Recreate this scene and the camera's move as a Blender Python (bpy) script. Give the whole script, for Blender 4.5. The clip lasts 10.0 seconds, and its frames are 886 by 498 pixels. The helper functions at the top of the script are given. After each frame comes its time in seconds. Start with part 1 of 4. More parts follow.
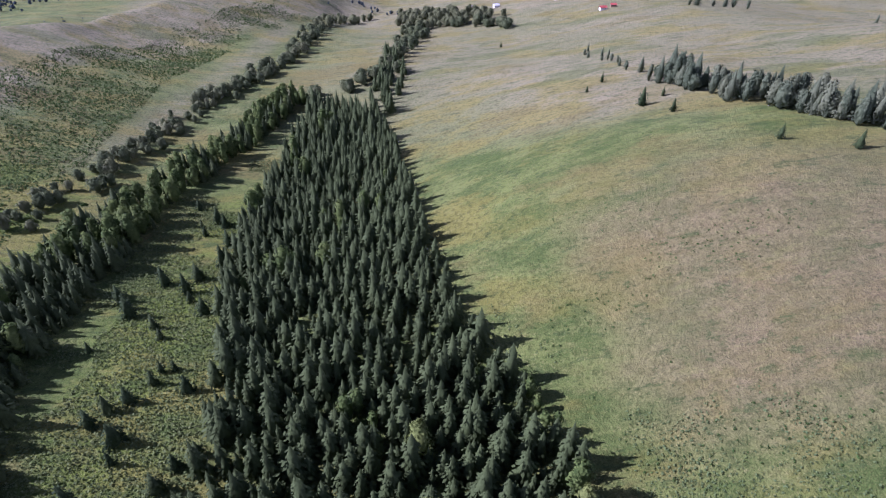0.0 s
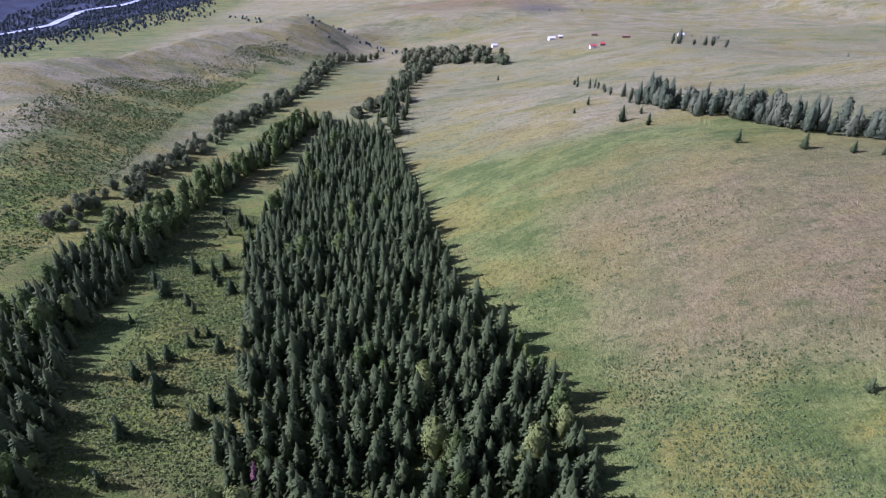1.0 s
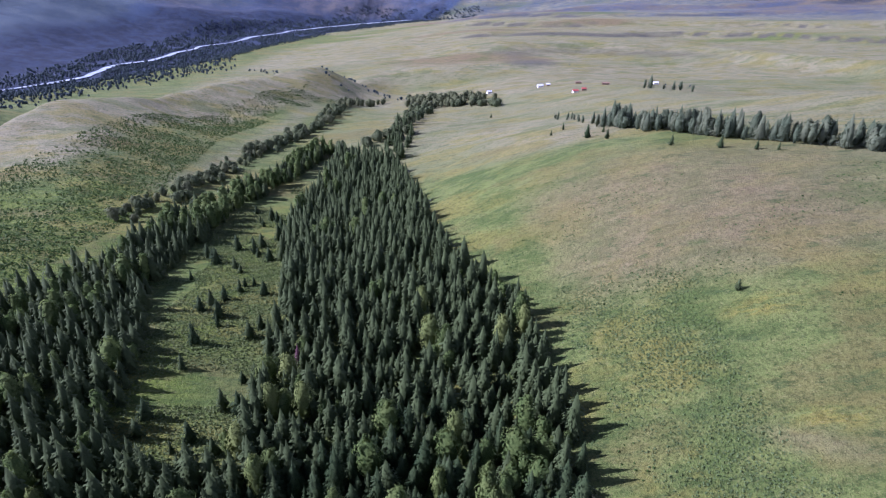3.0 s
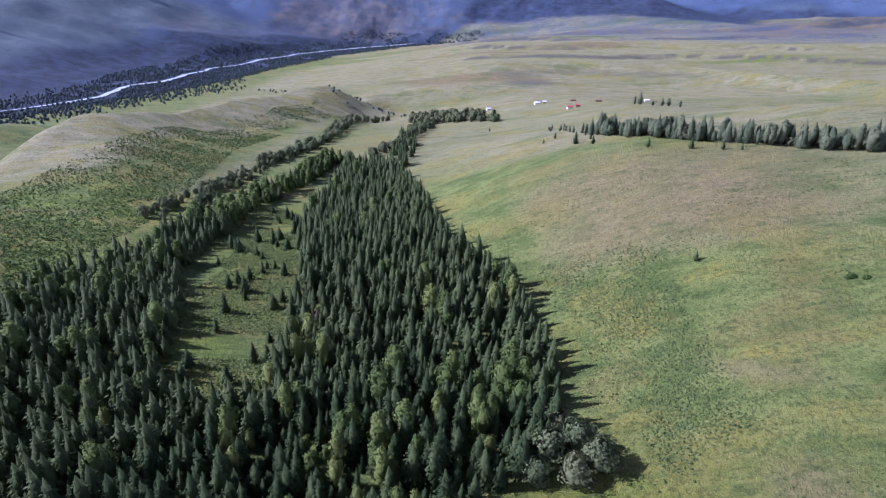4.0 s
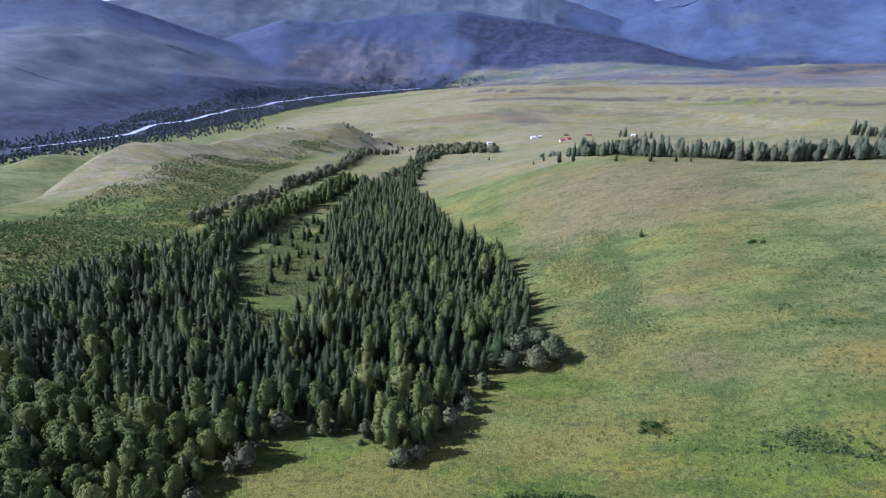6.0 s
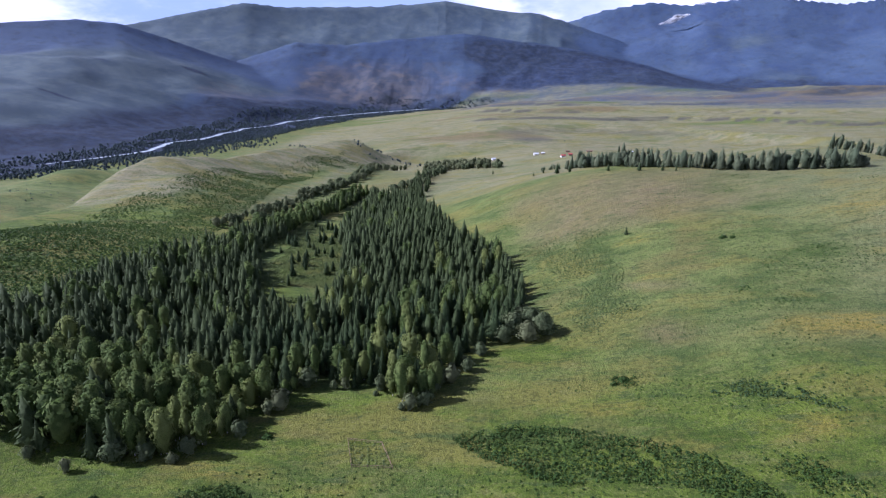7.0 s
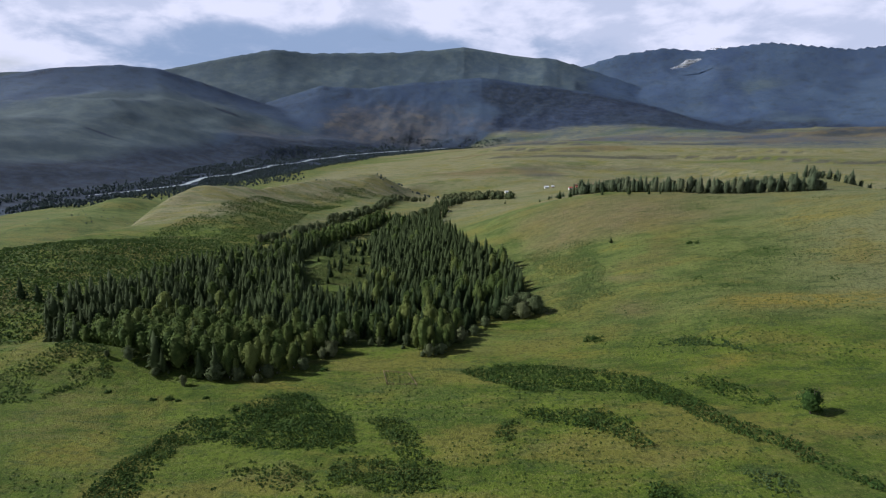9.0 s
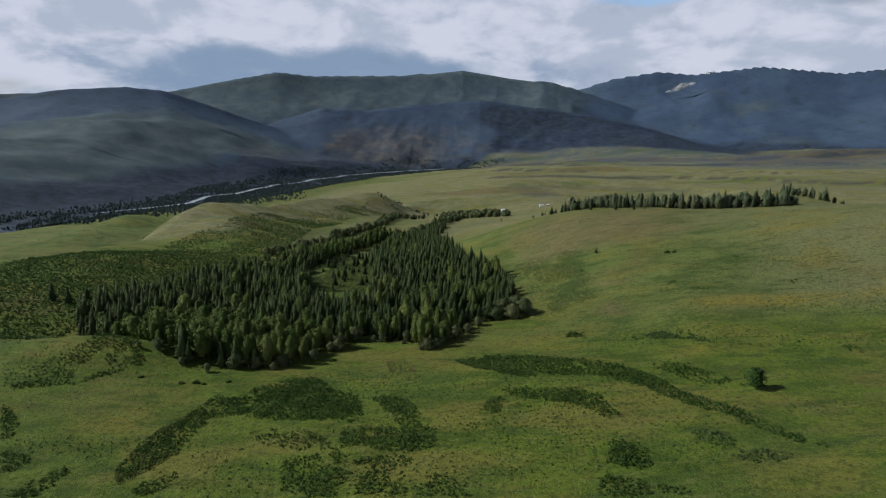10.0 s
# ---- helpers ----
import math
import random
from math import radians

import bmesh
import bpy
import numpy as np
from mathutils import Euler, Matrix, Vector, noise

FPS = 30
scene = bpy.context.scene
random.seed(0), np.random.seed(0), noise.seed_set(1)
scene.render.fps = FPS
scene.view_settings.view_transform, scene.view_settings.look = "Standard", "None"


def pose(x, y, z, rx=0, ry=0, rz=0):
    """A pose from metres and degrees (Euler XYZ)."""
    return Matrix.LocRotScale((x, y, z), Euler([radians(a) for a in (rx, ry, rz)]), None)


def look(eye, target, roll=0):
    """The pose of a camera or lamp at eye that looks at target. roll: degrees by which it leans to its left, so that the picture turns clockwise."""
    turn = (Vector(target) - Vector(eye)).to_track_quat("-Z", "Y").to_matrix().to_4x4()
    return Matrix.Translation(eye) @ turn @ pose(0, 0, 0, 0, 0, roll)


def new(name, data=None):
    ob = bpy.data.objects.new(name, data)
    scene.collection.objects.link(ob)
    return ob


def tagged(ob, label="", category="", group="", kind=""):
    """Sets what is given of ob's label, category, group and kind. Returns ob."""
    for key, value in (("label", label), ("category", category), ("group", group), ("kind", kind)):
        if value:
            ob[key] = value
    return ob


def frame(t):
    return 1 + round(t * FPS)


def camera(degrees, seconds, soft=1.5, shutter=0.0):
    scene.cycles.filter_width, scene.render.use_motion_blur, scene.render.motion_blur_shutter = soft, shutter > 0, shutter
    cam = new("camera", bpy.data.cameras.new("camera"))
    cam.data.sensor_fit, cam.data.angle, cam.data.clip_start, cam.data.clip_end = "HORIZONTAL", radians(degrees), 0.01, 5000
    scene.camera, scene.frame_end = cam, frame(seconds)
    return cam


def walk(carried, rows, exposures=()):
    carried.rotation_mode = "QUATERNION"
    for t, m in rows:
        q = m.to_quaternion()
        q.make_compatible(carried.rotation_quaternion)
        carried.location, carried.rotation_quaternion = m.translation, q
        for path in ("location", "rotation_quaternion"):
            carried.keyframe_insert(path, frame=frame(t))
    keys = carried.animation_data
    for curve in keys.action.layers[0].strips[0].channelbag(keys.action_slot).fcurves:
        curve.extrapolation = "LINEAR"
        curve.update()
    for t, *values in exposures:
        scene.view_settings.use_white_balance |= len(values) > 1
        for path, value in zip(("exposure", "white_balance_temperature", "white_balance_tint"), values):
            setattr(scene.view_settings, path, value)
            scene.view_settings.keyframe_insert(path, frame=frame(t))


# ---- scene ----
# ---------------------------------------------------------------- camera and its flight
cam = camera(79.0, 10.0, 1.2)
METRES, EYE, TILT, LEAN, TURN = 340.0, 134.0, -36.5, 0.0, 0.0
ROWS = [
    (0.0, 0.0, 0.0, 0.0, 0.0, 0.0, -0.0),
    (0.5, -0.0007, -0.0369, -0.0314, 0.05, 2.05, -0.11),
    (1.0, -0.0005, -0.0766, -0.065, 0.08, 4.31, -0.21),
    (1.5, 0.0006, -0.1129, -0.0961, 0.12, 6.2, -0.32),
    (2.0, 0.0037, -0.1526, -0.1306, 0.17, 7.83, -0.37),
    (2.5, 0.0069, -0.19, -0.162, 0.17, 8.94, -0.43),
    (4.0, 0.0132, -0.3105, -0.2638, 0.41, 12.3, -0.6),
    (4.5, 0.014, -0.3495, -0.2971, 0.51, 13.34, -0.69),
    (5.0, 0.016, -0.3913, -0.3324, 0.59, 14.46, -0.77),
    (5.5, 0.0186, -0.4298, -0.3651, 0.69, 15.6, -0.84),
    (7.0, 0.0275, -0.5461, -0.4649, 1.47, 18.85, -1.47),
    (7.5, 0.0309, -0.5819, -0.4954, 1.82, 19.75, -1.75),
    (8.0, 0.0345, -0.6212, -0.529, 2.23, 20.76, -2.06),
    (8.5, 0.0372, -0.6571, -0.559, 2.55, 21.84, -2.35),
    (9.0, 0.0407, -0.6945, -0.5901, 2.93, 22.94, -2.68),
    (9.5, 0.045, -0.7275, -0.6173, 3.05, 23.93, -2.89),
    (10.0, 0.0504, -0.7616, -0.6453, 2.79, 25.14, -2.74),
]
EXPOSURES = [(0.0, 1.20, 5050, 48), (2.5, 1.21, 4950, 43), (5.5, 1.22, 4980, 34), (7.5, 0.77, 5250, 25), (9.0, 0.27, 5820, 9), (10.0, -0.08, 6020, 2)]
walk(cam, [(t, pose(0, 0, EYE, TILT, LEAN, TURN) @ pose(METRES * x, METRES * y, METRES * z, 90 + pitch, roll, yaw)) for t, x, y, z, yaw, pitch, roll in ROWS], EXPOSURES)

# ---------------------------------------------------------------- sky and sun
SUN_ELEVATION, SUN_BEARING = radians(35), radians(-86)
world = bpy.data.worlds.new("sky")
scene.world = world
world.use_nodes = True
wt = world.node_tree
wt.nodes.clear()


def sky_node(kind, links=(), **values):
    n = wt.nodes.new("ShaderNode" + kind)
    for key, value in values.items():
        n.inputs[key.replace("_", " ")].default_value = value
    for socket, source in links:
        wt.links.new(source, n.inputs[socket])
    return n


def sky_range(source, low, high):
    n = sky_node("MapRange", [(0, source)])
    n.inputs[1].default_value, n.inputs[2].default_value = low, high
    n.interpolation_type = "SMOOTHSTEP"
    return n.outputs[0]


def sky_mix(fac, a, b):
    n = wt.nodes.new("ShaderNodeMix")
    n.data_type = "RGBA"
    for socket, v in ((n.inputs[0], fac), (n.inputs[6], a), (n.inputs[7], b)):
        if isinstance(v, tuple):
            socket.default_value = (*v, 1)
        elif isinstance(v, float):
            socket.default_value = v
        else:
            wt.links.new(v, socket)
    return n.outputs[2]


w_sky = sky_node("TexSky")
w_sky.sky_type, w_sky.sun_disc = "NISHITA", False
w_sky.sun_elevation, w_sky.sun_rotation = SUN_ELEVATION, SUN_BEARING
w_way = sky_node("TexCoord").outputs["Generated"]
w_axes = sky_node("SeparateXYZ", [(0, w_way)])
w_up = sky_node("Math", [(0, w_axes.outputs[2])])
w_up.operation = "ADD"
w_up.inputs[1].default_value = 0.34
w_layer = sky_node("CombineXYZ")
for axis in (0, 1):
    w_flat = sky_node("Math", [(0, w_axes.outputs[axis]), (1, w_up.outputs[0])])
    w_flat.operation = "DIVIDE"
    wt.links.new(w_flat.outputs[0], w_layer.inputs[axis])
w_cover = sky_node("TexNoise", [(0, w_layer.outputs[0])], Scale=1.15, Detail=7.0, Roughness=0.5, Distortion=0.2)
w_body = sky_node("TexNoise", [(0, w_layer.outputs[0])], Scale=3.6, Detail=9.0, Roughness=0.56, Distortion=0.2)
w_grey = sky_mix(sky_range(w_body.outputs["Fac"], 0.40, 0.59), (12.0, 12.4, 15.2), (17.2, 16.6, 19.0))


def sky_math(op, a, b):
    n = wt.nodes.new("ShaderNodeMath")
    n.operation = op
    for socket, v in zip(n.inputs, (a, b)):
        if isinstance(v, float):
            socket.default_value = v
        else:
            wt.links.new(v, socket)
    return n.outputs[0]


def sky_patch(across, half, up, tall):
    """How far off the middle of a flat patch of the northern sky a direction lies, with a ragged rim."""
    a = sky_math("DIVIDE", sky_math("SUBTRACT", sky_math("DIVIDE", w_axes.outputs[0], w_axes.outputs[1]), across), half)
    b = sky_math("DIVIDE", sky_math("SUBTRACT", w_axes.outputs[2], up), tall)
    return sky_math("ADD", sky_math("ADD", sky_math("MULTIPLY", a, a), sky_math("MULTIPLY", b, b)), sky_math("MULTIPLY", sky_math("SUBTRACT", w_body.outputs["Fac"], 0.5), 3.2))


# a rain-grey bank of cloud over the main range, and a gap of blue
w_grey = sky_mix(sky_range(sky_patch(-0.32, 0.42, 0.108, 0.046), 1.7, 0.2), w_grey, (6.6, 8.2, 11.6))
w_grey = sky_mix(sky_range(sky_patch(0.30, 0.14, 0.240, 0.022), 1.3, 0.2), w_grey, (10.0, 13.2, 19.0))
w_low = sky_range(w_axes.outputs[2], 0.62, 0.24)
w_some = sky_node("Math", [(0, sky_range(w_cover.outputs["Fac"], 0.27, 0.42)), (1, w_low)])
w_some.operation = "MULTIPLY"
w_all = sky_mix(w_some.outputs[0], w_sky.outputs[0], w_grey)
w_bg = sky_node("Background", [(0, w_all)], Strength=0.040)
w_out = wt.nodes.new("ShaderNodeOutputWorld")
wt.links.new(w_bg.outputs[0], w_out.inputs[0])
sun = new("sun", bpy.data.lights.new("sun", "SUN"))
sun.data.energy, sun.data.angle, sun.data.color = 5.0, radians(0.8), (1.0, 0.94, 0.86)
to_sun = Vector((math.sin(SUN_BEARING) * math.cos(SUN_ELEVATION), math.cos(SUN_BEARING) * math.cos(SUN_ELEVATION), math.sin(SUN_ELEVATION)))
sun.matrix_world = look(to_sun * 900, (0, 0, 0))


# ---------------------------------------------------------------- the lie of the land
def smooth(a, b, v):
    u = np.clip((v - a) / (b - a), 0.0, 1.0)
    return u * u * (3 - 2 * u)


def lattice(ix, iy, seed):
    n = (np.asarray(ix).astype(np.int64) * 374761393 + np.asarray(iy).astype(np.int64) * 668265263 + seed * 144269504) & 0xFFFFFFFF
    n = ((n ^ (n >> 13)) * 1274126177) & 0xFFFFFFFF
    n = ((n ^ (n >> 16)) * 2246822519) & 0xFFFFFFFF
    return ((n ^ (n >> 15)) & 0xFFFF) / 32767.5 - 1.0


def grain(x, y, size, seed=0):
    """Smooth random relief between -1 and 1, with lumps of that size."""
    u, v = np.asarray(x, float) / size, np.asarray(y, float) / size
    i, j = np.floor(u), np.floor(v)
    f, g = u - i, v - j
    f, g = f * f * (3 - 2 * f), g * g * (3 - 2 * g)
    a, b = lattice(i, j, seed), lattice(i + 1, j, seed)
    c, d = lattice(i, j + 1, seed), lattice(i + 1, j + 1, seed)
    return (a + (b - a) * f) * (1 - g) + (c + (d - c) * f) * g


def fbm(x, y, size, octaves=4, seed=0):
    total, gain = 0.0, 1.0
    for k in range(octaves):
        total = total + gain * grain(x, y, size / 2 ** k, seed + k)
        gain *= 0.5
    return total


# swells of the ground about the gully: centre and height
BROAD_A = [
    (-330, -280, 2.1), (-170, -280, -6.0), (-10, -280, -4.6), (150, -280, 13.0), (310, -280, 46.8),
    (-330, -130, 4.1), (-170, -130, -2.6), (-10, -130, 2.9), (150, -130, 1.3), (310, -130, -2.6),
    (-380, 20, 6.2), (-250, 20, 1.9), (-120, 20, -2.3), (0, 20, -10.1), (110, 20, 12.1),
    (220, 20, 2.8), (340, 20, 55.7), (-380, 170, -6.8), (-250, 170, 0.4), (-120, 170, -5.1),
    (0, 170, -7.7), (110, 170, 25.8), (220, 170, 17.2), (340, 170, 4.0), (-380, 320, -4.1),
]
BROAD_B = [
    (-250, 320, 1.9), (-120, 320, -13.4), (0, 320, -7.4), (110, 320, 25.6), (220, 320, -8.2),
    (340, 320, 43.9), (-370, 480, 23.5), (-220, 480, -17.8), (-80, 480, 2.2), (70, 480, -6.1),
    (230, 480, 20.1), (-370, 640, 10.8), (-220, 640, -3.5), (-80, 640, -15.7), (70, 640, -2.8),
    (230, 640, 12.0), (-260, 800, 22.9), (-120, 800, -9.0), (20, 800, -0.9), (180, 800, 2.4),
    (-260, 930, 19.7), (-120, 930, -35.3), (20, 930, -12.4), (180, 930, 2.3),
]
KNOLLS_A = [
    (-140, 60, 0.5), (-80, -40, -0.5), (-190, -60, 2.7), (-160, 120, -0.7), (-210, 230, -2.1),
    (-200, 340, -4.7), (-270, 300, 2.9), (-300, 380, 3.2), (45, 120, -3.8), (45, 190, 5.7),
    (40, 30, -5.0), (75, 60, -0.6), (100, 140, 3.3), (140, 170, -0.2), (90, 240, -0.6),
    (110, 0, 3.1),
]
KNOLLS_B = [
    (170, 50, 0.3), (60, -60, -2.8), (140, -60, 2.0), (-60, 130, 5.7), (-190, 590, 1.1),
    (-290, 540, -9.2), (-300, 90, 10.4), (60, 300, -1.4), (-10, 200, -1.7), (190, -10, -0.9),
    (-360, 450, 3.1), (-370, 300, -3.4), (-235, 720, -3.3), (-280, 630, 5.0), (-180, 800, 10.4),
    (-130, 740, -15.5), (-310, 550, -4.3),
]
# the river in the main valley: its y, x and level
RIVER_Y = (-1500, -600, 300, 800, 956, 1108, 1299, 1532, 1981, 2274, 2528, 2744, 3054, 3353, 3700)
RIVER_X = (-1700, -1400, -1080, -950, -884, -831, -775, -772, -668, -501, -233, -43, 196, 260, 300)
RIVER_Z = (-80, -76, -70, -67, -66, -65, -64, -63, -56, -46, -34, -20, 5, 25, 45)
HUB = (17.0, -339.0)
# the brow of the western ridge, beyond which the ground drops to the river's terrace: its y and x
BROW_Y = (-400, 0, 200, 300, 400, 460, 510, 560, 640, 700, 760, 820, 860, 900, 1000, 1300, 1700)
BROW_X = (-420, -400, -384, -388, -402, -395, -362, -335, -296, -266, -244, -205, -150, -90, -110, -160, -200)
# scarps of the plain's terraces: x, y along the upper edge, and rise
SCARPS = (
    ((-100, 150, 300, 535, 733, 1000, 1500), (1090, 1062, 1082, 1000, 800, 700, 640), 13, 52),
    ((-100, 311, 616, 800, 976, 1400), (1390, 1372, 1425, 1300, 1180, 1080), 9, 26),
    ((100, 185, 528, 868, 1224, 1800), (1660, 1640, 1600, 1560, 1480, 1450), 11, 24),
    ((100, 600, 1000, 1560, 2400), (1960, 1900, 1930, 1920, 1980), 10, 26),
    ((200, 700, 1300, 2400), (2330, 2280, 2330, 2300), 12, 30),
)
# skylines of the ranges: bearing in degrees and height
FRONT_RANGE = ((-26, -21, -16.2, -11.7, -5.9, -0.1, 5.7, 11.3, 16.7, 19.8, 24), (90, 215, 312, 303, 345, 372, 330, 277, 205, 140, 60))
LEFT_RANGE = ((-80, -60, -50, -42, -38.6, -33.6, -30.5, -27, -22, -16, -10, -4), (164, 194, 244, 294, 345, 377, 368, 304, 204, 104, 44, 14))
MAIN_RANGE = ((-80, -50, -30, -26, -20.4, -17, -14.4, -8.8, -1.9, 2.7, 7.3, 10.1, 14, 18, 22, 26), (260, 330, 430, 505, 598, 578, 586, 598, 640, 585, 552, 487, 390, 270, 150, 60))
RIGHT_RANGE = ((0, 6, 10, 13, 17.1, 20.3, 25.5, 29.5, 31.5, 34.4, 42, 60, 80), (182, 452, 547, 622, 668, 637, 674, 628, 600, 616, 572, 432, 282))


def near_land(x, y):
    z = 8 - 0.03 * y
    for hills, width in ((BROAD_A, 95.0), (BROAD_B, 95.0), (KNOLLS_A, 42.0), (KNOLLS_B, 42.0)):
        for cx, cy, rise in hills:
            z = z + rise * np.exp(-((x - cx) ** 2 + (y - cy) ** 2) / (2 * width * width))
    return z


def mound(x, y, cx, cy, rx, ry, rise):
    return rise * np.exp(-((x - cx) / rx) ** 2 - ((y - cy) / ry) ** 2)


def ridged(x, y, size, octaves, seed):
    """Sharp crests with rounded hollows between them, from 0 to 1."""
    total, gain, most = 0.0, 1.0, 0.0
    for k in range(octaves):
        total, most = total + gain * (1 - np.abs(grain(x, y, size / 2 ** k, seed + k))) ** 2, most + gain
        gain *= 0.5
    return total / most


def scarp_heath_shade(x, y):
    """How far a place lies on a scarp's face, painted dark for its shade and its heath."""
    total = 0.0
    for k, (sx, sy, bench, half) in enumerate(SCARPS):
        edge = np.interp(x, sx, sy) + 32 * fbm(x, x * 0, 260, 3, 15 + 2 * k)
        total = total + (0.35 if k == 0 else 1.0) * np.exp(-((y - edge + 0.1 * half) / (0.5 * half)) ** 2) * smooth(-0.7, 0.4, fbm(x, y * 0.2, 330, 3, 131 + k)) * smooth(-60, 140, x)
    return total


def land(x, y):
    x, y = np.asarray(x, float), np.asarray(y, float)
    dx, dy = x - HUB[0], y - HUB[1]
    away = np.hypot(dx, dy)
    bearing = np.degrees(np.arctan2(dx, dy))
    # the plain beyond the village, rolling a little
    plain = -14 + 0.026 * np.clip(away - 1250, 0, 2600) + 0.008 * np.clip(x - 300, 0, 1500)
    plain = plain + 4 * fbm(x, y * 2.5, 420, 3, 11) * smooth(700, 1100, away)
    for k, (sx, sy, bench, half) in enumerate(SCARPS):
        edge = np.interp(x, sx, sy) + 32 * fbm(x, x * 0, 260, 3, 15 + 2 * k)
        plain = plain + 1.35 * bench * smooth(-90, 130, x) * (smooth(edge - half, edge + half, y) - smooth(edge + half, edge + half + 330, y))
    low = -44 + 6 * fbm(x, y, 260, 3, 31)
    brow = np.interp(y, BROW_Y, BROW_X)
    soft = 260 * smooth(830, 1050, y)
    far = plain + (low - plain) * smooth(brow + 40 + soft, brow - 90 - soft, x) * smooth(2200, 1100, y)
    far = far + mound(x, y, 545, 2680, 230, 260, 26) + mound(x, y, 1150, 2850, 420, 260, 16) + mound(x, y, -640, 620, 58, 70, 34) + mound(x, y, -570, 430, 90, 60, 20) + mound(x, y, -520, 700, 50, 60, 14)
    # the river's trench
    rx, rz = np.interp(y, RIVER_Y, RIVER_X), np.interp(y, RIVER_Y, RIVER_Z)
    off = x - rx
    wide = 120 + 0.05 * np.clip(y - 1000, 0, 2500)
    shelf = 12 * smooth(wide, wide + 70, off)
    far = np.where(off > 0, rz + shelf + (far - rz - shelf) * smooth(wide, wide + 420 + 0.35 * np.clip(y - 900, 0, 1500), off), far)
    bank = rz + (78 + 16 * fbm(x, y, 260, 3, 47)) * smooth(-95 + 40 * grain(y, y * 0, 230, 48), -560 + 150 * fbm(x, y, 420, 2, 49), off) * smooth(2900, 1900, y) + np.clip(-off - 330, 0, 4000) * 0.02
    far = np.where(off <= 0, bank, far)
    # knolls at the mountains' feet, then the mountains
    far = far + np.clip(9 * fbm(x, y, 240, 4, 45) + 5, 0, None) * smooth(-130, -330, off) * smooth(1500, 1900, away)
    wall = far
    beyond = smooth(-90, -900, off)
    spread = x + 120 * fbm(x, y, 700, 2, 55), y + 120 * fbm(x, y, 700, 2, 57)
    for table, foot, crest, seed, over, carved, bow in ((LEFT_RANGE, 1560, 3350, 51, beyond, 0.36, 2.0), (MAIN_RANGE, 3050, 4250, 61, 1.0, 0.30, 1.65), (RIGHT_RANGE, 3560, 4720, 71, 1.0, 0.42, 1.3), (FRONT_RANGE, 2880, 3520, 81, 1.0, 0.26, 1.05)):
        top = np.interp(bearing, table[0], table[1])
        u = (away - foot) / (crest - foot)
        body = np.clip(u, 0, 1)
        shape = np.where(u < 1, body ** bow, 1 - 0.6 * np.clip(u - 1, 0, 1))
        hollows = 1 - ridged(*spread, 1150, 3, seed)
        rough = 15 * (ridged(*spread, 330, 3, seed + 5) - 0.6) + 5 * fbm(x, y, 110, 2, seed + 9)
        rise = top * shape * (1 - carved * hollows * 1.5 * body * (1 - body) ** 0.6) + rough * smooth(0, 0.3, body) * (0.12 + 0.88 * smooth(1.0, 0.75, body))
        level = far + (rise - far * smooth(0.55, 1.0, body)) * over
        wall = np.where((np.abs(bearing) < 100) & (u > 0), np.maximum(wall, level), wall)
    # broken rocky foothills beside the river
    wall = wall + 24 * (ridged(*spread, 230, 4, 97) - 0.45) * smooth(-19, -14, bearing) * smooth(1, -4, bearing) * smooth(2800, 2980, away) * smooth(3520, 3300, away)
    far = wall
    w = smooth(brow - 75, brow + 8, x) * smooth(470, 340, x) * smooth(950, 850, y) * smooth(-620, -330, y)
    back = 12 + 0.06 * np.clip(x, -300, 700) + 5 * fbm(x, y, 220, 3, 41)
    far = far + (back - far) * smooth(350, -50, y) * smooth(-700, -420, x)
    near = near_land(x, y) + mound(x, y, -160, -106, 42, 15, 9.5) + mound(x, y, -212, -74, 70, 20, -9.0)
    z = near * w + far * (1 - w) + mound(x, y, 368, 212, 122, 125, 18.0)
    z = z + 4.5 * fbm(x, y, 105, 3, 23) * smooth(-120, -40, x - brow) * smooth(170, 90, x - brow) * smooth(150, 260, y) * smooth(900, 820, y)
    return z + (0.8 * fbm(x, y, 34, 3, 21) + 0.22 * fbm(x, y, 7, 2, 25)) * smooth(2200, 900, away)


# ---------------------------------------------------------------- materials
def material(name):
    m = bpy.data.materials.new(name)
    m.use_nodes = True
    m.node_tree.nodes.clear()
    out = m.node_tree.nodes.new("ShaderNodeOutputMaterial")
    return m, m.node_tree, out


def node(tree, kind, links=(), **values):
    n = tree.nodes.new("ShaderNode" + kind)
    for key, value in values.items():
        key = key.replace("_", " ")
        if key in n.inputs:
            n.inputs[key].default_value = value
    for socket, source in links:
        tree.links.new(source, n.inputs[socket])
    return n


def cloudy(tree, where, scale, detail=4.0, rough=0.55):
    n = node(tree, "TexNoise", Scale=scale, Detail=detail, Roughness=rough)
    tree.links.new(where, n.inputs["Vector"])
    return n.outputs["Fac"]


def ramp(tree, fac, low, high):
    n = node(tree, "MapRange", [(0, fac)])
    n.inputs[1].default_value, n.inputs[2].default_value = low, high
    n.interpolation_type = "SMOOTHSTEP"
    return n.outputs[0]


def maths(tree, op, a, b):
    n = tree.nodes.new("ShaderNodeMath")
    n.operation, n.use_clamp = op, op != "SUBTRACT" or a == 1.0
    for k, v in enumerate((a, b)):
        if isinstance(v, (int, float)):
            n.inputs[k].default_value = v
        else:
            tree.links.new(v, n.inputs[k])
    return n.outputs[0]


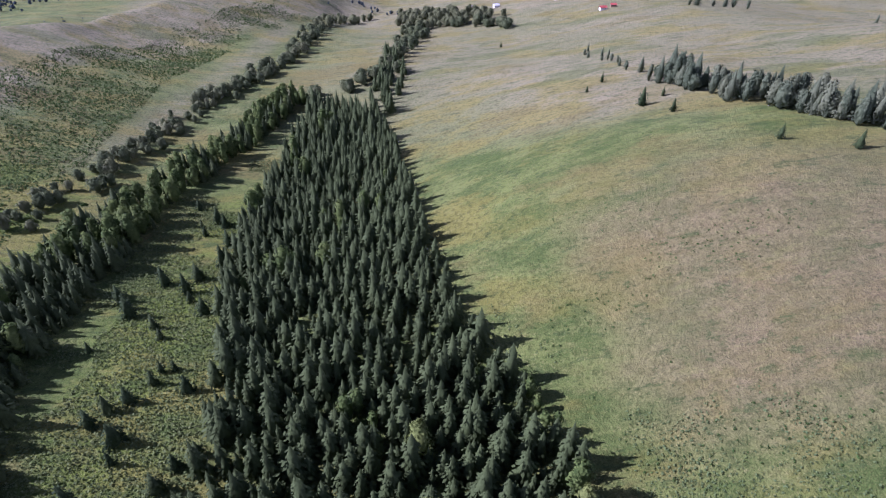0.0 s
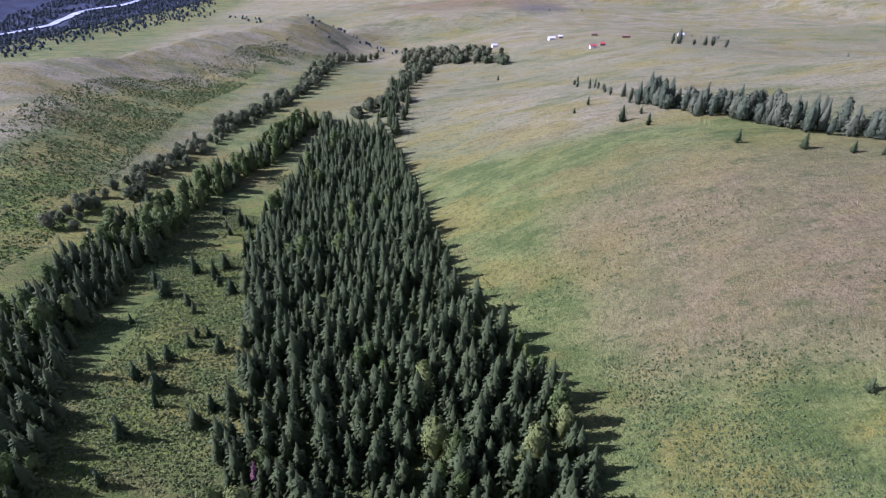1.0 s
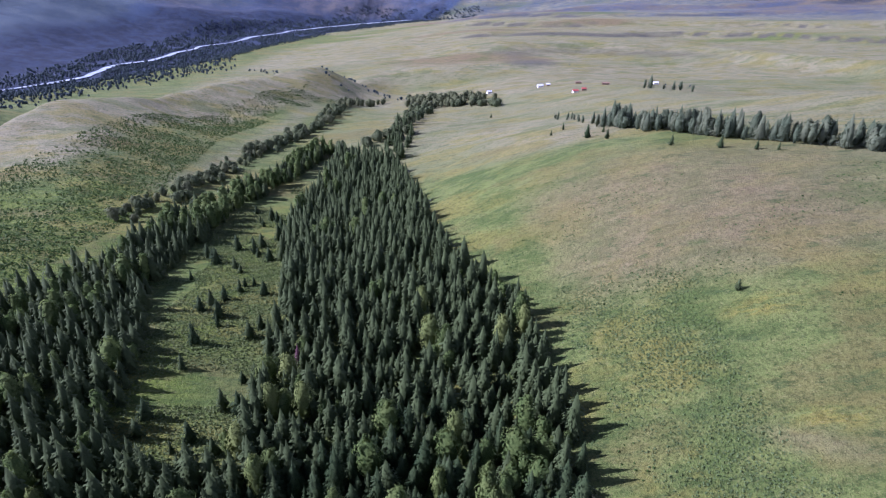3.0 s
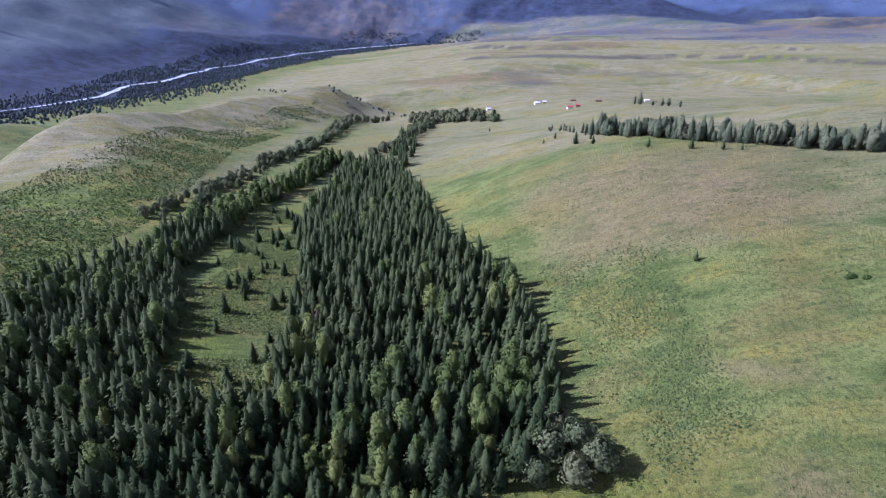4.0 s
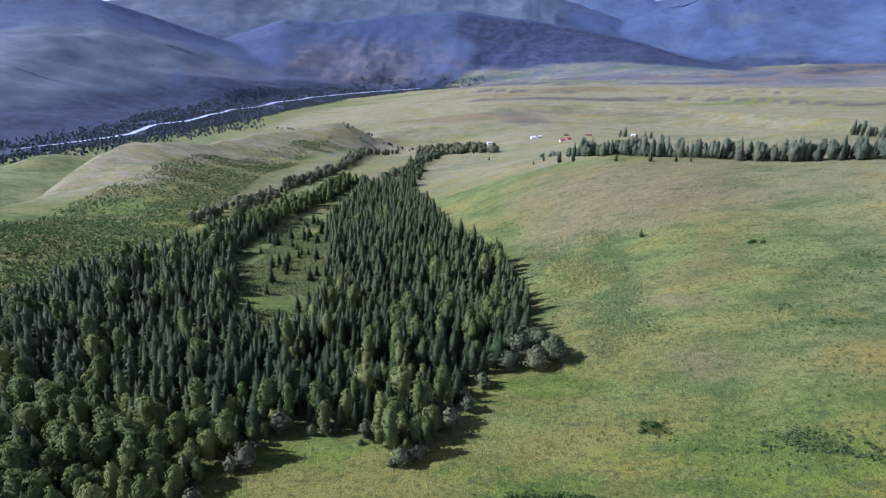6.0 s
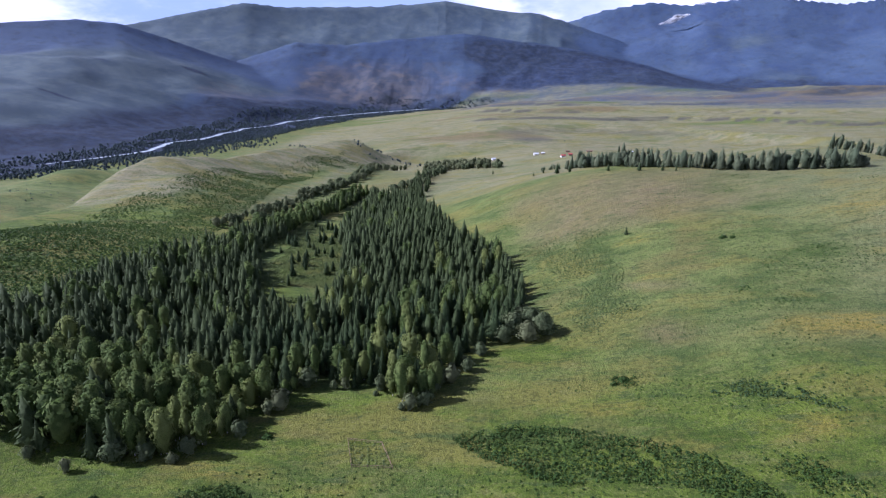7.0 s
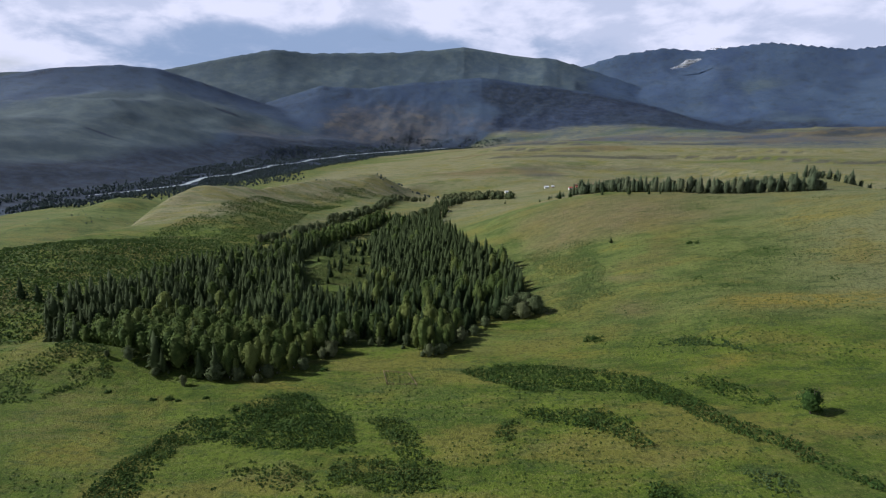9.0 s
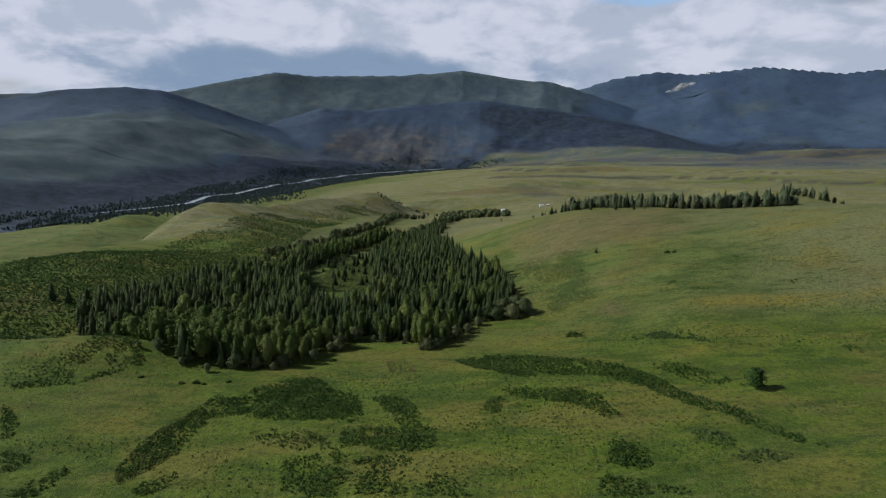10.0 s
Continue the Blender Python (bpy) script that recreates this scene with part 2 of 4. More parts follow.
def mix(tree, fac, a, b, blend="MIX"):
    n = tree.nodes.new("ShaderNodeMix")
    n.data_type, n.blend_type = "RGBA", blend
    for socket, v in ((n.inputs[0], fac), (n.inputs[6], a), (n.inputs[7], b)):
        if isinstance(v, (int, float)):
            socket.default_value = v
        elif isinstance(v, tuple):
            socket.default_value = (*v, 1)
        else:
            tree.links.new(v, socket)
    return n.outputs[2]


def ground_material():
    m, t, out = material("meadow_and_steppe")
    where = node(t, "NewGeometry").outputs["Position"]
    zone = t.nodes.new("ShaderNodeVertexColor")
    zone.layer_name = "cover"
    split = node(t, "SeparateColor", [(0, zone.outputs["Color"])])
    dry, pink, lush, hazy_wood = split.outputs[0], split.outputs[1], split.outputs[2], zone.outputs["Alpha"]
    lengthwise = node(t, "Mapping", [(0, where)], Scale=(0.42, 1.0, 1.0), Rotation=(0.0, 0.0, 0.12)).outputs[0]
    broad, middle = cloudy(t, lengthwise, 0.018, 6, 0.6), cloudy(t, lengthwise, 0.085, 7, 0.66)
    tufts, blades = cloudy(t, where, 0.55, 6, 0.65), cloudy(t, where, 2.2, 4, 0.7)
    green = mix(t, ramp(t, middle, 0.38, 0.62), (0.066, 0.098, 0.021), (0.124, 0.154, 0.037))
    straw = mix(t, ramp(t, middle, 0.35, 0.65), (0.235, 0.214, 0.122), (0.160, 0.158, 0.082))
    rust = mix(t, ramp(t, cloudy(t, where, 0.30, 7, 0.75), 0.36, 0.64), (0.132, 0.101, 0.050), (0.180, 0.140, 0.074))
    fresh = mix(t, ramp(t, middle, 0.36, 0.62), (0.050, 0.086, 0.007), (0.104, 0.144, 0.014))
    # bluish tones here paint the haze of distance into the slopes' colours
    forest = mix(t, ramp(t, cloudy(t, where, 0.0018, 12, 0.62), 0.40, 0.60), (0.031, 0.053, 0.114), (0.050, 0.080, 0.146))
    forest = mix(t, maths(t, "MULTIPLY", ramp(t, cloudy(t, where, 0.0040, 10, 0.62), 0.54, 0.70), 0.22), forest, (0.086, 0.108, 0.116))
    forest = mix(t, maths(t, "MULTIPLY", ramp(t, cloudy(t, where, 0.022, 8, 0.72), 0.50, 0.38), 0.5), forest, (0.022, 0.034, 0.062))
    spread = maths(t, "ADD", maths(t, "MULTIPLY", broad, 0.5), maths(t, "MULTIPLY", middle, 0.5))
    upland = t.nodes.new("ShaderNodeVertexColor")
    upland.layer_name = "upland"
    heights = node(t, "SeparateColor", [(0, upland.outputs["Color"])])
    pasture_haze, stony, deep, heath_shade = heights.outputs[0], heights.outputs[1], heights.outputs[2], upland.outputs["Alpha"]
    groves = cloudy(t, where, 0.006, 10, 0.66)
    far_loose = lambda mask, wide: ramp(t, maths(t, "ADD", mask, maths(t, "MULTIPLY", maths(t, "SUBTRACT", groves, 0.5), 1.6)), 0.5 - wide, 0.5 + wide)
    hazy_pasture = mix(t, ramp(t, cloudy(t, where, 0.011, 8, 0.7), 0.40, 0.62), (0.054, 0.080, 0.110), (0.086, 0.114, 0.132))
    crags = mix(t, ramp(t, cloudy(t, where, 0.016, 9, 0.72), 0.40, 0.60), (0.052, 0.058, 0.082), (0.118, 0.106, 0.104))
    # one dark tone for thick wood and the painted shade of the far bank
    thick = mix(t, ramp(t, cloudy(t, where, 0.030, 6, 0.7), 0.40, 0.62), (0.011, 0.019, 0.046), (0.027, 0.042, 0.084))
    forest = mix(t, far_loose(pasture_haze, 0.24), forest, hazy_pasture)
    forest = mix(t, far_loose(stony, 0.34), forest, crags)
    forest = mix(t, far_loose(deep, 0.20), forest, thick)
    lines = cloudy(t, node(t, "Mapping", [(0, where)], Scale=(0.32, 1.0, 1.0), Rotation=(0.0, 0.0, -0.10)).outputs[0], 0.22, 7, 0.70)
    loose = lambda mask: ramp(t, maths(t, "ADD", mask, maths(t, "SUBTRACT", spread, 0.5)), 0.22, 0.78)
    colour = mix(t, loose(dry), green, straw)
    colour = mix(t, loose(pink), colour, rust)
    colour = mix(t, loose(lush), colour, fresh)
    bloom, seed = cloudy(t, lengthwise, 0.036, 8, 0.68), cloudy(t, lengthwise, 0.028, 8, 0.70)
    open_grass = maths(t, "SUBTRACT", 1.0, hazy_wood)
    colour = mix(t, maths(t, "MULTIPLY", maths(t, "MULTIPLY", ramp(t, bloom, 0.48, 0.60), maths(t, "SUBTRACT", open_grass, pink)), 0.68), colour, (0.176, 0.156, 0.032))
    colour = mix(t, maths(t, "MULTIPLY", maths(t, "MULTIPLY", ramp(t, seed, 0.48, 0.35), open_grass), 0.62), colour, (0.138, 0.118, 0.036))
    colour = mix(t, maths(t, "MULTIPLY", maths(t, "MULTIPLY", ramp(t, seed, 0.53, 0.63), open_grass), 0.5), colour, (0.052, 0.088, 0.016))
    colour = mix(t, maths(t, "MULTIPLY", maths(t, "MULTIPLY", loose(stony), ramp(t, lines, 0.40, 0.56)), 0.85), colour, (0.225, 0.178, 0.030))
    # scarp faces get heath and their shade painted in one dark tone
    scarp_tone = mix(t, ramp(t, middle, 0.38, 0.62), (0.066, 0.064, 0.054), (0.104, 0.094, 0.072))
    colour = mix(t, loose(heath_shade), colour, scarp_tone)
    colour = mix(t, loose(hazy_wood), colour, forest)
    colour = mix(t, maths(t, "MULTIPLY", maths(t, "MULTIPLY", ramp(t, lines, 0.545, 0.64), open_grass), 0.62), colour, (0.038, 0.066, 0.018))
    colour = mix(t, maths(t, "MULTIPLY", maths(t, "MULTIPLY", ramp(t, lines, 0.455, 0.36), open_grass), 0.36), colour, (0.164, 0.166, 0.052))
    # clumps of herbs, lighter heads, and hollows darkened in colour as by shade
    colour = mix(t, maths(t, "MULTIPLY", ramp(t, tufts, 0.53, 0.37), maths(t, "SUBTRACT", 0.75, maths(t, "MULTIPLY", pink, 0.5))), colour, mix(t, 0.62, colour, (0.015, 0.026, 0.004)))
    colour = mix(t, maths(t, "MULTIPLY", ramp(t, blades, 0.50, 0.66), 0.7), colour, mix(t, 0.45, colour, (0.22, 0.205, 0.070)))
    heads = cloudy(t, where, 1.25, 3, 0.6)
    colour = mix(t, maths(t, "MULTIPLY", maths(t, "MULTIPLY", ramp(t, heads, 0.57, 0.68), ramp(t, middle, 0.36, 0.56)), maths(t, "MULTIPLY", open_grass, 0.5)), colour, (0.22, 0.205, 0.080))
    colour = mix(t, maths(t, "MULTIPLY", maths(t, "MULTIPLY", ramp(t, heads, 0.44, 0.34), open_grass), 0.45), colour, (0.028, 0.044, 0.010))
    relief = maths(t, "ADD", maths(t, "MULTIPLY", tufts, 0.65), maths(t, "MULTIPLY", blades, 0.35))
    bump = node(t, "Bump", [("Height", relief)], Strength=1.0, Distance=1.3)
    skin = node(t, "BsdfPrincipled", [("Base Color", colour), ("Normal", bump.outputs[0])], Roughness=0.92)
    skin.inputs["Specular IOR Level"].default_value = 0.15
    t.links.new(skin.outputs[0], out.inputs[0])
    return m


def foliage_material(name, dark, light, odd, thin=0.25):
    """Leaves or needles: shade differs from tree to tree and from spray to spray."""
    m, t, out = material(name)
    info, geo = node(t, "ObjectInfo"), node(t, "NewGeometry")
    where = geo.outputs["Position"]
    colour = mix(t, geo.outputs["Random Per Island"], dark, light)
    colour = mix(t, maths(t, "MULTIPLY", ramp(t, info.outputs["Random"], 0.45, 1.0), 0.72), colour, odd)
    colour = mix(t, maths(t, "MULTIPLY", ramp(t, cloudy(t, where, 0.11, 3), 0.45, 0.65), 0.5), colour, mix(t, 0.6, colour, odd))
    colour = mix(t, maths(t, "MULTIPLY", ramp(t, cloudy(t, where, 3.0, 3), 0.52, 0.38), 0.5), colour, mix(t, 0.5, colour, (0.006, 0.010, 0.005)))
    bump = node(t, "Bump", [("Height", cloudy(t, where, 6.0, 3))], Strength=0.6, Distance=0.15)
    skin = node(t, "BsdfPrincipled", [("Base Color", colour), ("Normal", bump.outputs[0])], Roughness=0.7)
    skin.inputs["Specular IOR Level"].default_value = 0.06
    glow = node(t, "BsdfTranslucent", [("Color", colour)])
    both = node(t, "MixShader", [(1, skin.outputs[0]), (2, glow.outputs[0])])
    both.inputs[0].default_value = thin
    t.links.new(both.outputs[0], out.inputs[0])
    return m


def plain_material(name, a, b, scale=3.0, rough=0.8, bump_size=0.03):
    m, t, out = material(name)
    where = node(t, "NewGeometry").outputs["Position"]
    n = cloudy(t, where, scale, 5, 0.6)
    colour = mix(t, ramp(t, n, 0.35, 0.65), a, b)
    bump = node(t, "Bump", [("Height", cloudy(t, where, scale * 4, 3))], Strength=0.5, Distance=bump_size)
    skin = node(t, "BsdfPrincipled", [("Base Color", colour), ("Normal", bump.outputs[0])], Roughness=rough)
    t.links.new(skin.outputs[0], out.inputs[0])
    return m


MEADOW = ground_material()
NEEDLES = foliage_material("spruce_needles", (0.017, 0.031, 0.012), (0.046, 0.069, 0.026), (0.070, 0.092, 0.034), 0.18)
BIRCH_LEAVES = foliage_material("birch_leaves", (0.060, 0.096, 0.026), (0.126, 0.172, 0.048), (0.225, 0.255, 0.076), 0.42)
WILLOW_LEAVES = foliage_material("willow_leaves", (0.072, 0.098, 0.044), (0.142, 0.170, 0.078), (0.176, 0.188, 0.092), 0.42)
SHRUB_LEAVES = foliage_material("shrub_leaves", (0.026, 0.054, 0.012), (0.062, 0.108, 0.026), (0.080, 0.118, 0.032))
ASPEN_LEAVES = foliage_material("aspen_leaves", (0.060, 0.084, 0.046), (0.140, 0.172, 0.096), (0.180, 0.200, 0.112), 0.40)
DEAD_NEEDLES = foliage_material("dead_needles", (0.085, 0.040, 0.050), (0.150, 0.078, 0.085), (0.12, 0.07, 0.07), 0.1)
LOW_LEAVES = foliage_material("low_shrub_leaves", (0.034, 0.066, 0.022), (0.072, 0.112, 0.040), (0.088, 0.120, 0.046))
BARK = plain_material("grey_bark", (0.055, 0.042, 0.032), (0.11, 0.09, 0.07), 4.0, 0.9)
PALE_BARK = plain_material("pale_birch_bark", (0.30, 0.28, 0.25), (0.45, 0.43, 0.39), 2.0, 0.8)


# ---------------------------------------------------------------- ground: one sheet from the meadow to the mountains
def mesh_of(name, verts, faces, mat, smooth_shaded=False):
    """A mesh from arrays of points and of triangles or quads."""
    verts, faces = np.asarray(verts, np.float32), np.asarray(faces, np.int32)
    me = bpy.data.meshes.new(name)
    me.vertices.add(len(verts))
    me.vertices.foreach_set("co", verts.ravel())
    sides = faces.shape[1]
    me.loops.add(faces.size)
    me.loops.foreach_set("vertex_index", faces.ravel())
    me.polygons.add(len(faces))
    me.polygons.foreach_set("loop_start", np.arange(0, faces.size, sides, dtype=np.int32))
    me.polygons.foreach_set("loop_total", np.full(len(faces), sides, np.int32))
    me.polygons.foreach_set("use_smooth", np.full(len(faces), smooth_shaded))
    me.materials.append(mat)
    me.update(calc_edges=True)
    return me


def steps(fine_low, fine_high, fine, low, high, growth=1.035, most=26.0):
    """Grid lines that are close together in the middle and open out to both ends."""
    up, down, gap = [fine_high], [fine_low], fine
    while up[-1] < high:
        gap = min(gap * growth, most)
        up.append(up[-1] + gap)
    gap = fine
    while down[-1] > low:
        gap = min(gap * growth, most)
        down.append(down[-1] - gap)
    return np.array(down[:0:-1] + list(np.arange(fine_low, fine_high, fine)) + up)


def cover(x, y, z):
    """How dry, how rusty with seeding herbs, how lush and how wooded and haze-blue the ground is."""
    away = np.hypot(x - HUB[0], y - HUB[1])
    bands = fbm(x * 0.25, y, 130, 4, 301)
    dry = (0.48 + 0.9 * bands) * smooth(620, 900, y) * smooth(-520, -300, x) + 0.22 + 0.08 * smooth(150, 400, y)
    dry = dry + 0.85 * smooth(125, 60, x - np.interp(y, BROW_Y, BROW_X)) * smooth(210, 330, y) * smooth(880, 820, y) * smooth(-90, -30, x - np.interp(y, BROW_Y, BROW_X)) + 0.3 * np.exp(-((x + 205 - 0.1 * (y - 330)) / 16) ** 2) * smooth(180, 260, y) * smooth(700, 600, y)
    dry = dry + 0.45 * np.exp(-((x - 95) / 60) ** 2 - ((y - 290) / 70) ** 2) + 0.35 * smooth(-60, -300, -y) * smooth(-200, 0, x) * smooth(180, 420, y)
    dry = dry + 0.32 * smooth(120, 240, x) * smooth(420, 260, y) - mound(x, y, 50, 140, 60, 90, 0.16)
    pink = 0.60 * smooth(5, 75, x + 0.15 * (y - 100)) * smooth(45, 105, y + 0.1 * x) * smooth(270, 140, y) * smooth(330, 130, x)  + 0.35 * np.exp(-((x - 150) / 60) ** 2 - ((y + 55) / 35) ** 2)
    pink = pink + smooth(0.25, 0.7, fbm(x * 0.22, y, 170, 4, 307)) * smooth(900, 1100, y) * smooth(-300, 0, x) + 0.45 * np.exp(-((x + 150) / 22) ** 2 - ((y + 150) / 22) ** 2) + 0.7 * np.exp(-((x - 17) / 9) ** 2 - ((y + 79) / 7) ** 2) + 0.55 * np.exp(-((x - 96) / 26) ** 2 - ((y + 2 + 0.5 * (x - 96)) / 9) ** 2) + 0.5 * np.exp(-((x - 92) / 14) ** 2 - ((y + 44) / 12) ** 2)
    lush = 0.85 * smooth(-20, -120, y) * smooth(-320, -120, x) + 0.62 * np.exp(-((x + 102) / 42) ** 2) * smooth(380, 200, y) * smooth(-30, 10, y)
    lush = lush + 0.25 * np.exp(-((x - 66 - 0.15 * (y - 10)) / 26) ** 2 - ((y - 10) / 55) ** 2) + 1.0 * smooth(-150, -205, x) * smooth(400, 160, y)
    lush = lush + 0.75 * np.exp(-((x - 36) / 26) ** 2 - ((y + 44) / 13) ** 2) + 0.6 * np.exp(-((x + 40) / 26) ** 2 - ((y + 84) / 12) ** 2) + 0.35 * np.exp(-((x - 150) / 90) ** 2 - ((y - 185) / 30) ** 2)
    off = x - np.interp(y, RIVER_Y, RIVER_X)
    lush = lush + 0.2 * smooth(230, 150, np.abs(off)) * smooth(500, 800, y) + 0.12 * smooth(420, 300, np.abs(off)) * smooth(200, 500, y) * smooth(1400, 1150, y)
    lush = lush + 0.18 * smooth(-10, -80, x - np.interp(y, BROW_Y, BROW_X)) * smooth(100, 300, y) * smooth(1300, 1000, y)
    bearing = np.degrees(np.arctan2(x - HUB[0], y - HUB[1]))
    # this mask also spreads the painted haze tone over unwooded far ground
    hazy_wood = smooth(-130, -280, off) * smooth(300, 700, y) * 0.85 + smooth(3480, 3640, away) + smooth(3000, 3150, away) * smooth(27, 21, bearing) + 0.5 * smooth(1900, 2500, away) * smooth(-200, 100, x - 0.1 * y + 250) + 0.22 * smooth(-30, -90, x - np.interp(y, BROW_Y, BROW_X)) * smooth(250, 400, y) * smooth(1400, 1000, y)
    hazy_wood = hazy_wood + 1.0 * smooth(190, 110, off) * smooth(300, 640, y)
    return np.stack([np.clip(v, 0, 1) for v in (dry, pink, lush, hazy_wood)], axis=-1)


def upland(x, y, z):
    """How far the distant slopes are pasture under haze, crag, or dark with woods and painted shade, and how dark with
    heath and shade the plain's scarps are.
    """
    dx, dy = x - HUB[0], y - HUB[1]
    away, bearing = np.hypot(dx, dy), np.degrees(np.arctan2(dx, dy))
    off = x - np.interp(y, RIVER_Y, RIVER_X)
    pasture_haze = 0.74 * smooth(-330, -620, off) * smooth(-1350, -900, off) * smooth(2750, 2300, y) + 0.45 * smooth(-19, -28, bearing) * smooth(2900, 2200, away)
    pasture_haze = pasture_haze + 0.62 * smooth(3560, 3800, away) * smooth(14, 8, bearing) + 0.55 * np.exp(-((bearing - 25.5) / 3.4) ** 2 - ((away - 4250) / 150) ** 2) + 0.5 * np.exp(-((bearing - 28) / 4.0) ** 2 - ((away - 3800) / 120) ** 2)
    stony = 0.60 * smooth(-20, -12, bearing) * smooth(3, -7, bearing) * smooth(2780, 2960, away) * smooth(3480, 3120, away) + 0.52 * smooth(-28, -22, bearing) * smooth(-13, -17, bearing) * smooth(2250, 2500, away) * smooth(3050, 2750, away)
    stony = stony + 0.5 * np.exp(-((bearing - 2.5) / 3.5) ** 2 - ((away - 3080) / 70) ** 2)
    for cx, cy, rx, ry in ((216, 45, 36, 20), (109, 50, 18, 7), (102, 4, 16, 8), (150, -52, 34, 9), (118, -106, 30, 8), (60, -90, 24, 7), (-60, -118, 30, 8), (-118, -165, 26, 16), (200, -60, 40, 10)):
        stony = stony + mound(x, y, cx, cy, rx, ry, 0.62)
    # dark far bank is shade painted into the colour; belts and copses are woods
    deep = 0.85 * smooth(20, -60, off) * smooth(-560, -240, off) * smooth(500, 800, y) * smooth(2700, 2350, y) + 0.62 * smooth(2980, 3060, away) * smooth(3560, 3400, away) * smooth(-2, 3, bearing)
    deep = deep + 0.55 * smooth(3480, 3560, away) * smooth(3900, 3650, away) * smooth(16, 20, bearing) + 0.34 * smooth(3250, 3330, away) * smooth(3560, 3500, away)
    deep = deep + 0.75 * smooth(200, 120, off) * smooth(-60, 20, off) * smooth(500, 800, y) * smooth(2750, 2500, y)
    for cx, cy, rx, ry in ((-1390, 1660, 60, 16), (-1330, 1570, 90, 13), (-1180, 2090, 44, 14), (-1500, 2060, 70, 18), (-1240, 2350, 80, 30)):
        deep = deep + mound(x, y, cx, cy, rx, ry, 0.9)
    return np.stack([np.clip(v, 0, 1) for v in (pasture_haze, stony, deep, 1.6 * scarp_heath_shade(x, y) + mound(x, y, 168, 985, 70, 55, 0.8))], axis=-1)


GRID_X = steps(-350, 310, 4.1, -4400, 4400, 1.04, 27.0)
GRID_Y = steps(-250, 620, 4.1, -1400, 4800, 1.04, 27.0)
gx, gy = np.meshgrid(GRID_X, GRID_Y)
gz = land(gx, gy)
nx, ny = len(GRID_X), len(GRID_Y)
corner = (np.arange(ny - 1)[:, None] * nx + np.arange(nx - 1)[None, :]).ravel()
ground_mesh = mesh_of("ground", np.stack([gx, gy, gz], -1).reshape(-1, 3), np.stack([corner, corner + 1, corner + nx + 1, corner + nx], -1), MEADOW, True)
ground_mesh.attributes.new("cover", "FLOAT_COLOR", "POINT").data.foreach_set("color", cover(gx, gy, gz).astype(np.float32).ravel())
ground_mesh.attributes.new("upland", "FLOAT_COLOR", "POINT").data.foreach_set("color", upland(gx, gy, gz).astype(np.float32).ravel())
ground = tagged(new("ground", ground_mesh), "rolling grassy hills, steppe plain and hazy mountain slopes", "ground", kind="structure")


def height(x, y):
    return float(land(np.array([x]), np.array([y]))[0])


# ---------------------------------------------------------------- trees
def inside(px, py, ring):
    """Which of the points lie inside a closed outline."""
    px, py = np.asarray(px, float), np.asarray(py, float)
    hit = np.zeros(px.shape, bool)
    for (x0, y0), (x1, y1) in zip(ring, ring[1:] + ring[:1]):
        cross = (y0 > py) != (y1 > py)
        hit ^= cross & (px < (x1 - x0) * (py - y0) / ((y1 - y0) or 1e-9) + x0)
    return hit


def scatter(ring, spacing, seed):
    """Points inside an outline, none nearer than about the spacing."""
    rng = np.random.default_rng(seed)
    xs, ys = [p[0] for p in ring], [p[1] for p in ring]
    cells_x = np.arange(min(xs), max(xs), spacing)
    cells_y = np.arange(min(ys), max(ys), spacing * 0.87)
    cx, cy = np.meshgrid(cells_x, cells_y)
    cx = cx + (np.arange(len(cells_y)) % 2)[:, None] * spacing / 2
    cx, cy = cx + rng.uniform(-0.42, 0.42, cx.shape) * spacing, cy + rng.uniform(-0.42, 0.42, cy.shape) * spacing
    keep = inside(cx, cy, ring)
    return np.stack([cx[keep], cy[keep]], -1)


def spray_quads(rng, p, axis, n, long, wide):
    """Leaf-shaped quads at the points p, along the axes and facing the normals given."""
    n = n - axis * np.sum(n * axis, 1)[:, None]
    n /= np.linalg.norm(n, axis=1)[:, None] + 1e-9
    side = np.cross(n, axis) * wide[:, None]
    verts = np.stack([p - axis * long[:, None], p - side + n * 0.05, p + axis * long[:, None], p + side + n * 0.05], 1).reshape(-1, 3)
    return verts, np.arange(len(verts)).reshape(-1, 4)


def crown_normals(v, f, lift=0.35):
    """The way each leaf of a crown faces, drawn towards that of the rounded mass which the leaves form."""
    v = np.asarray(v, float)
    a, b, c = v[f[:, 0]], v[f[:, 1]], v[f[:, 2]]
    own = np.zeros_like(v)
    own[f.ravel()] = np.repeat(unit(np.cross(b - a, c - a)), f.shape[1], 0)
    tall = v[:, 2].max()
    axis = np.stack([v[:, 0] * 0, v[:, 1] * 0, v[:, 2] * (1 - lift) + tall * 0.45 * lift], -1)
    return unit(unit(v - axis) * 0.8 + own * 0.45 + np.array([0, 0, 0.18]))


def soften(me, normals):
    me.polygons.foreach_set("use_smooth", np.full(len(me.polygons), True))
    me.normals_split_custom_set_from_vertices(normals.astype(np.float32))
    return me


def unit(v):
    return v / (np.linalg.norm(v, axis=1)[:, None] + 1e-9)


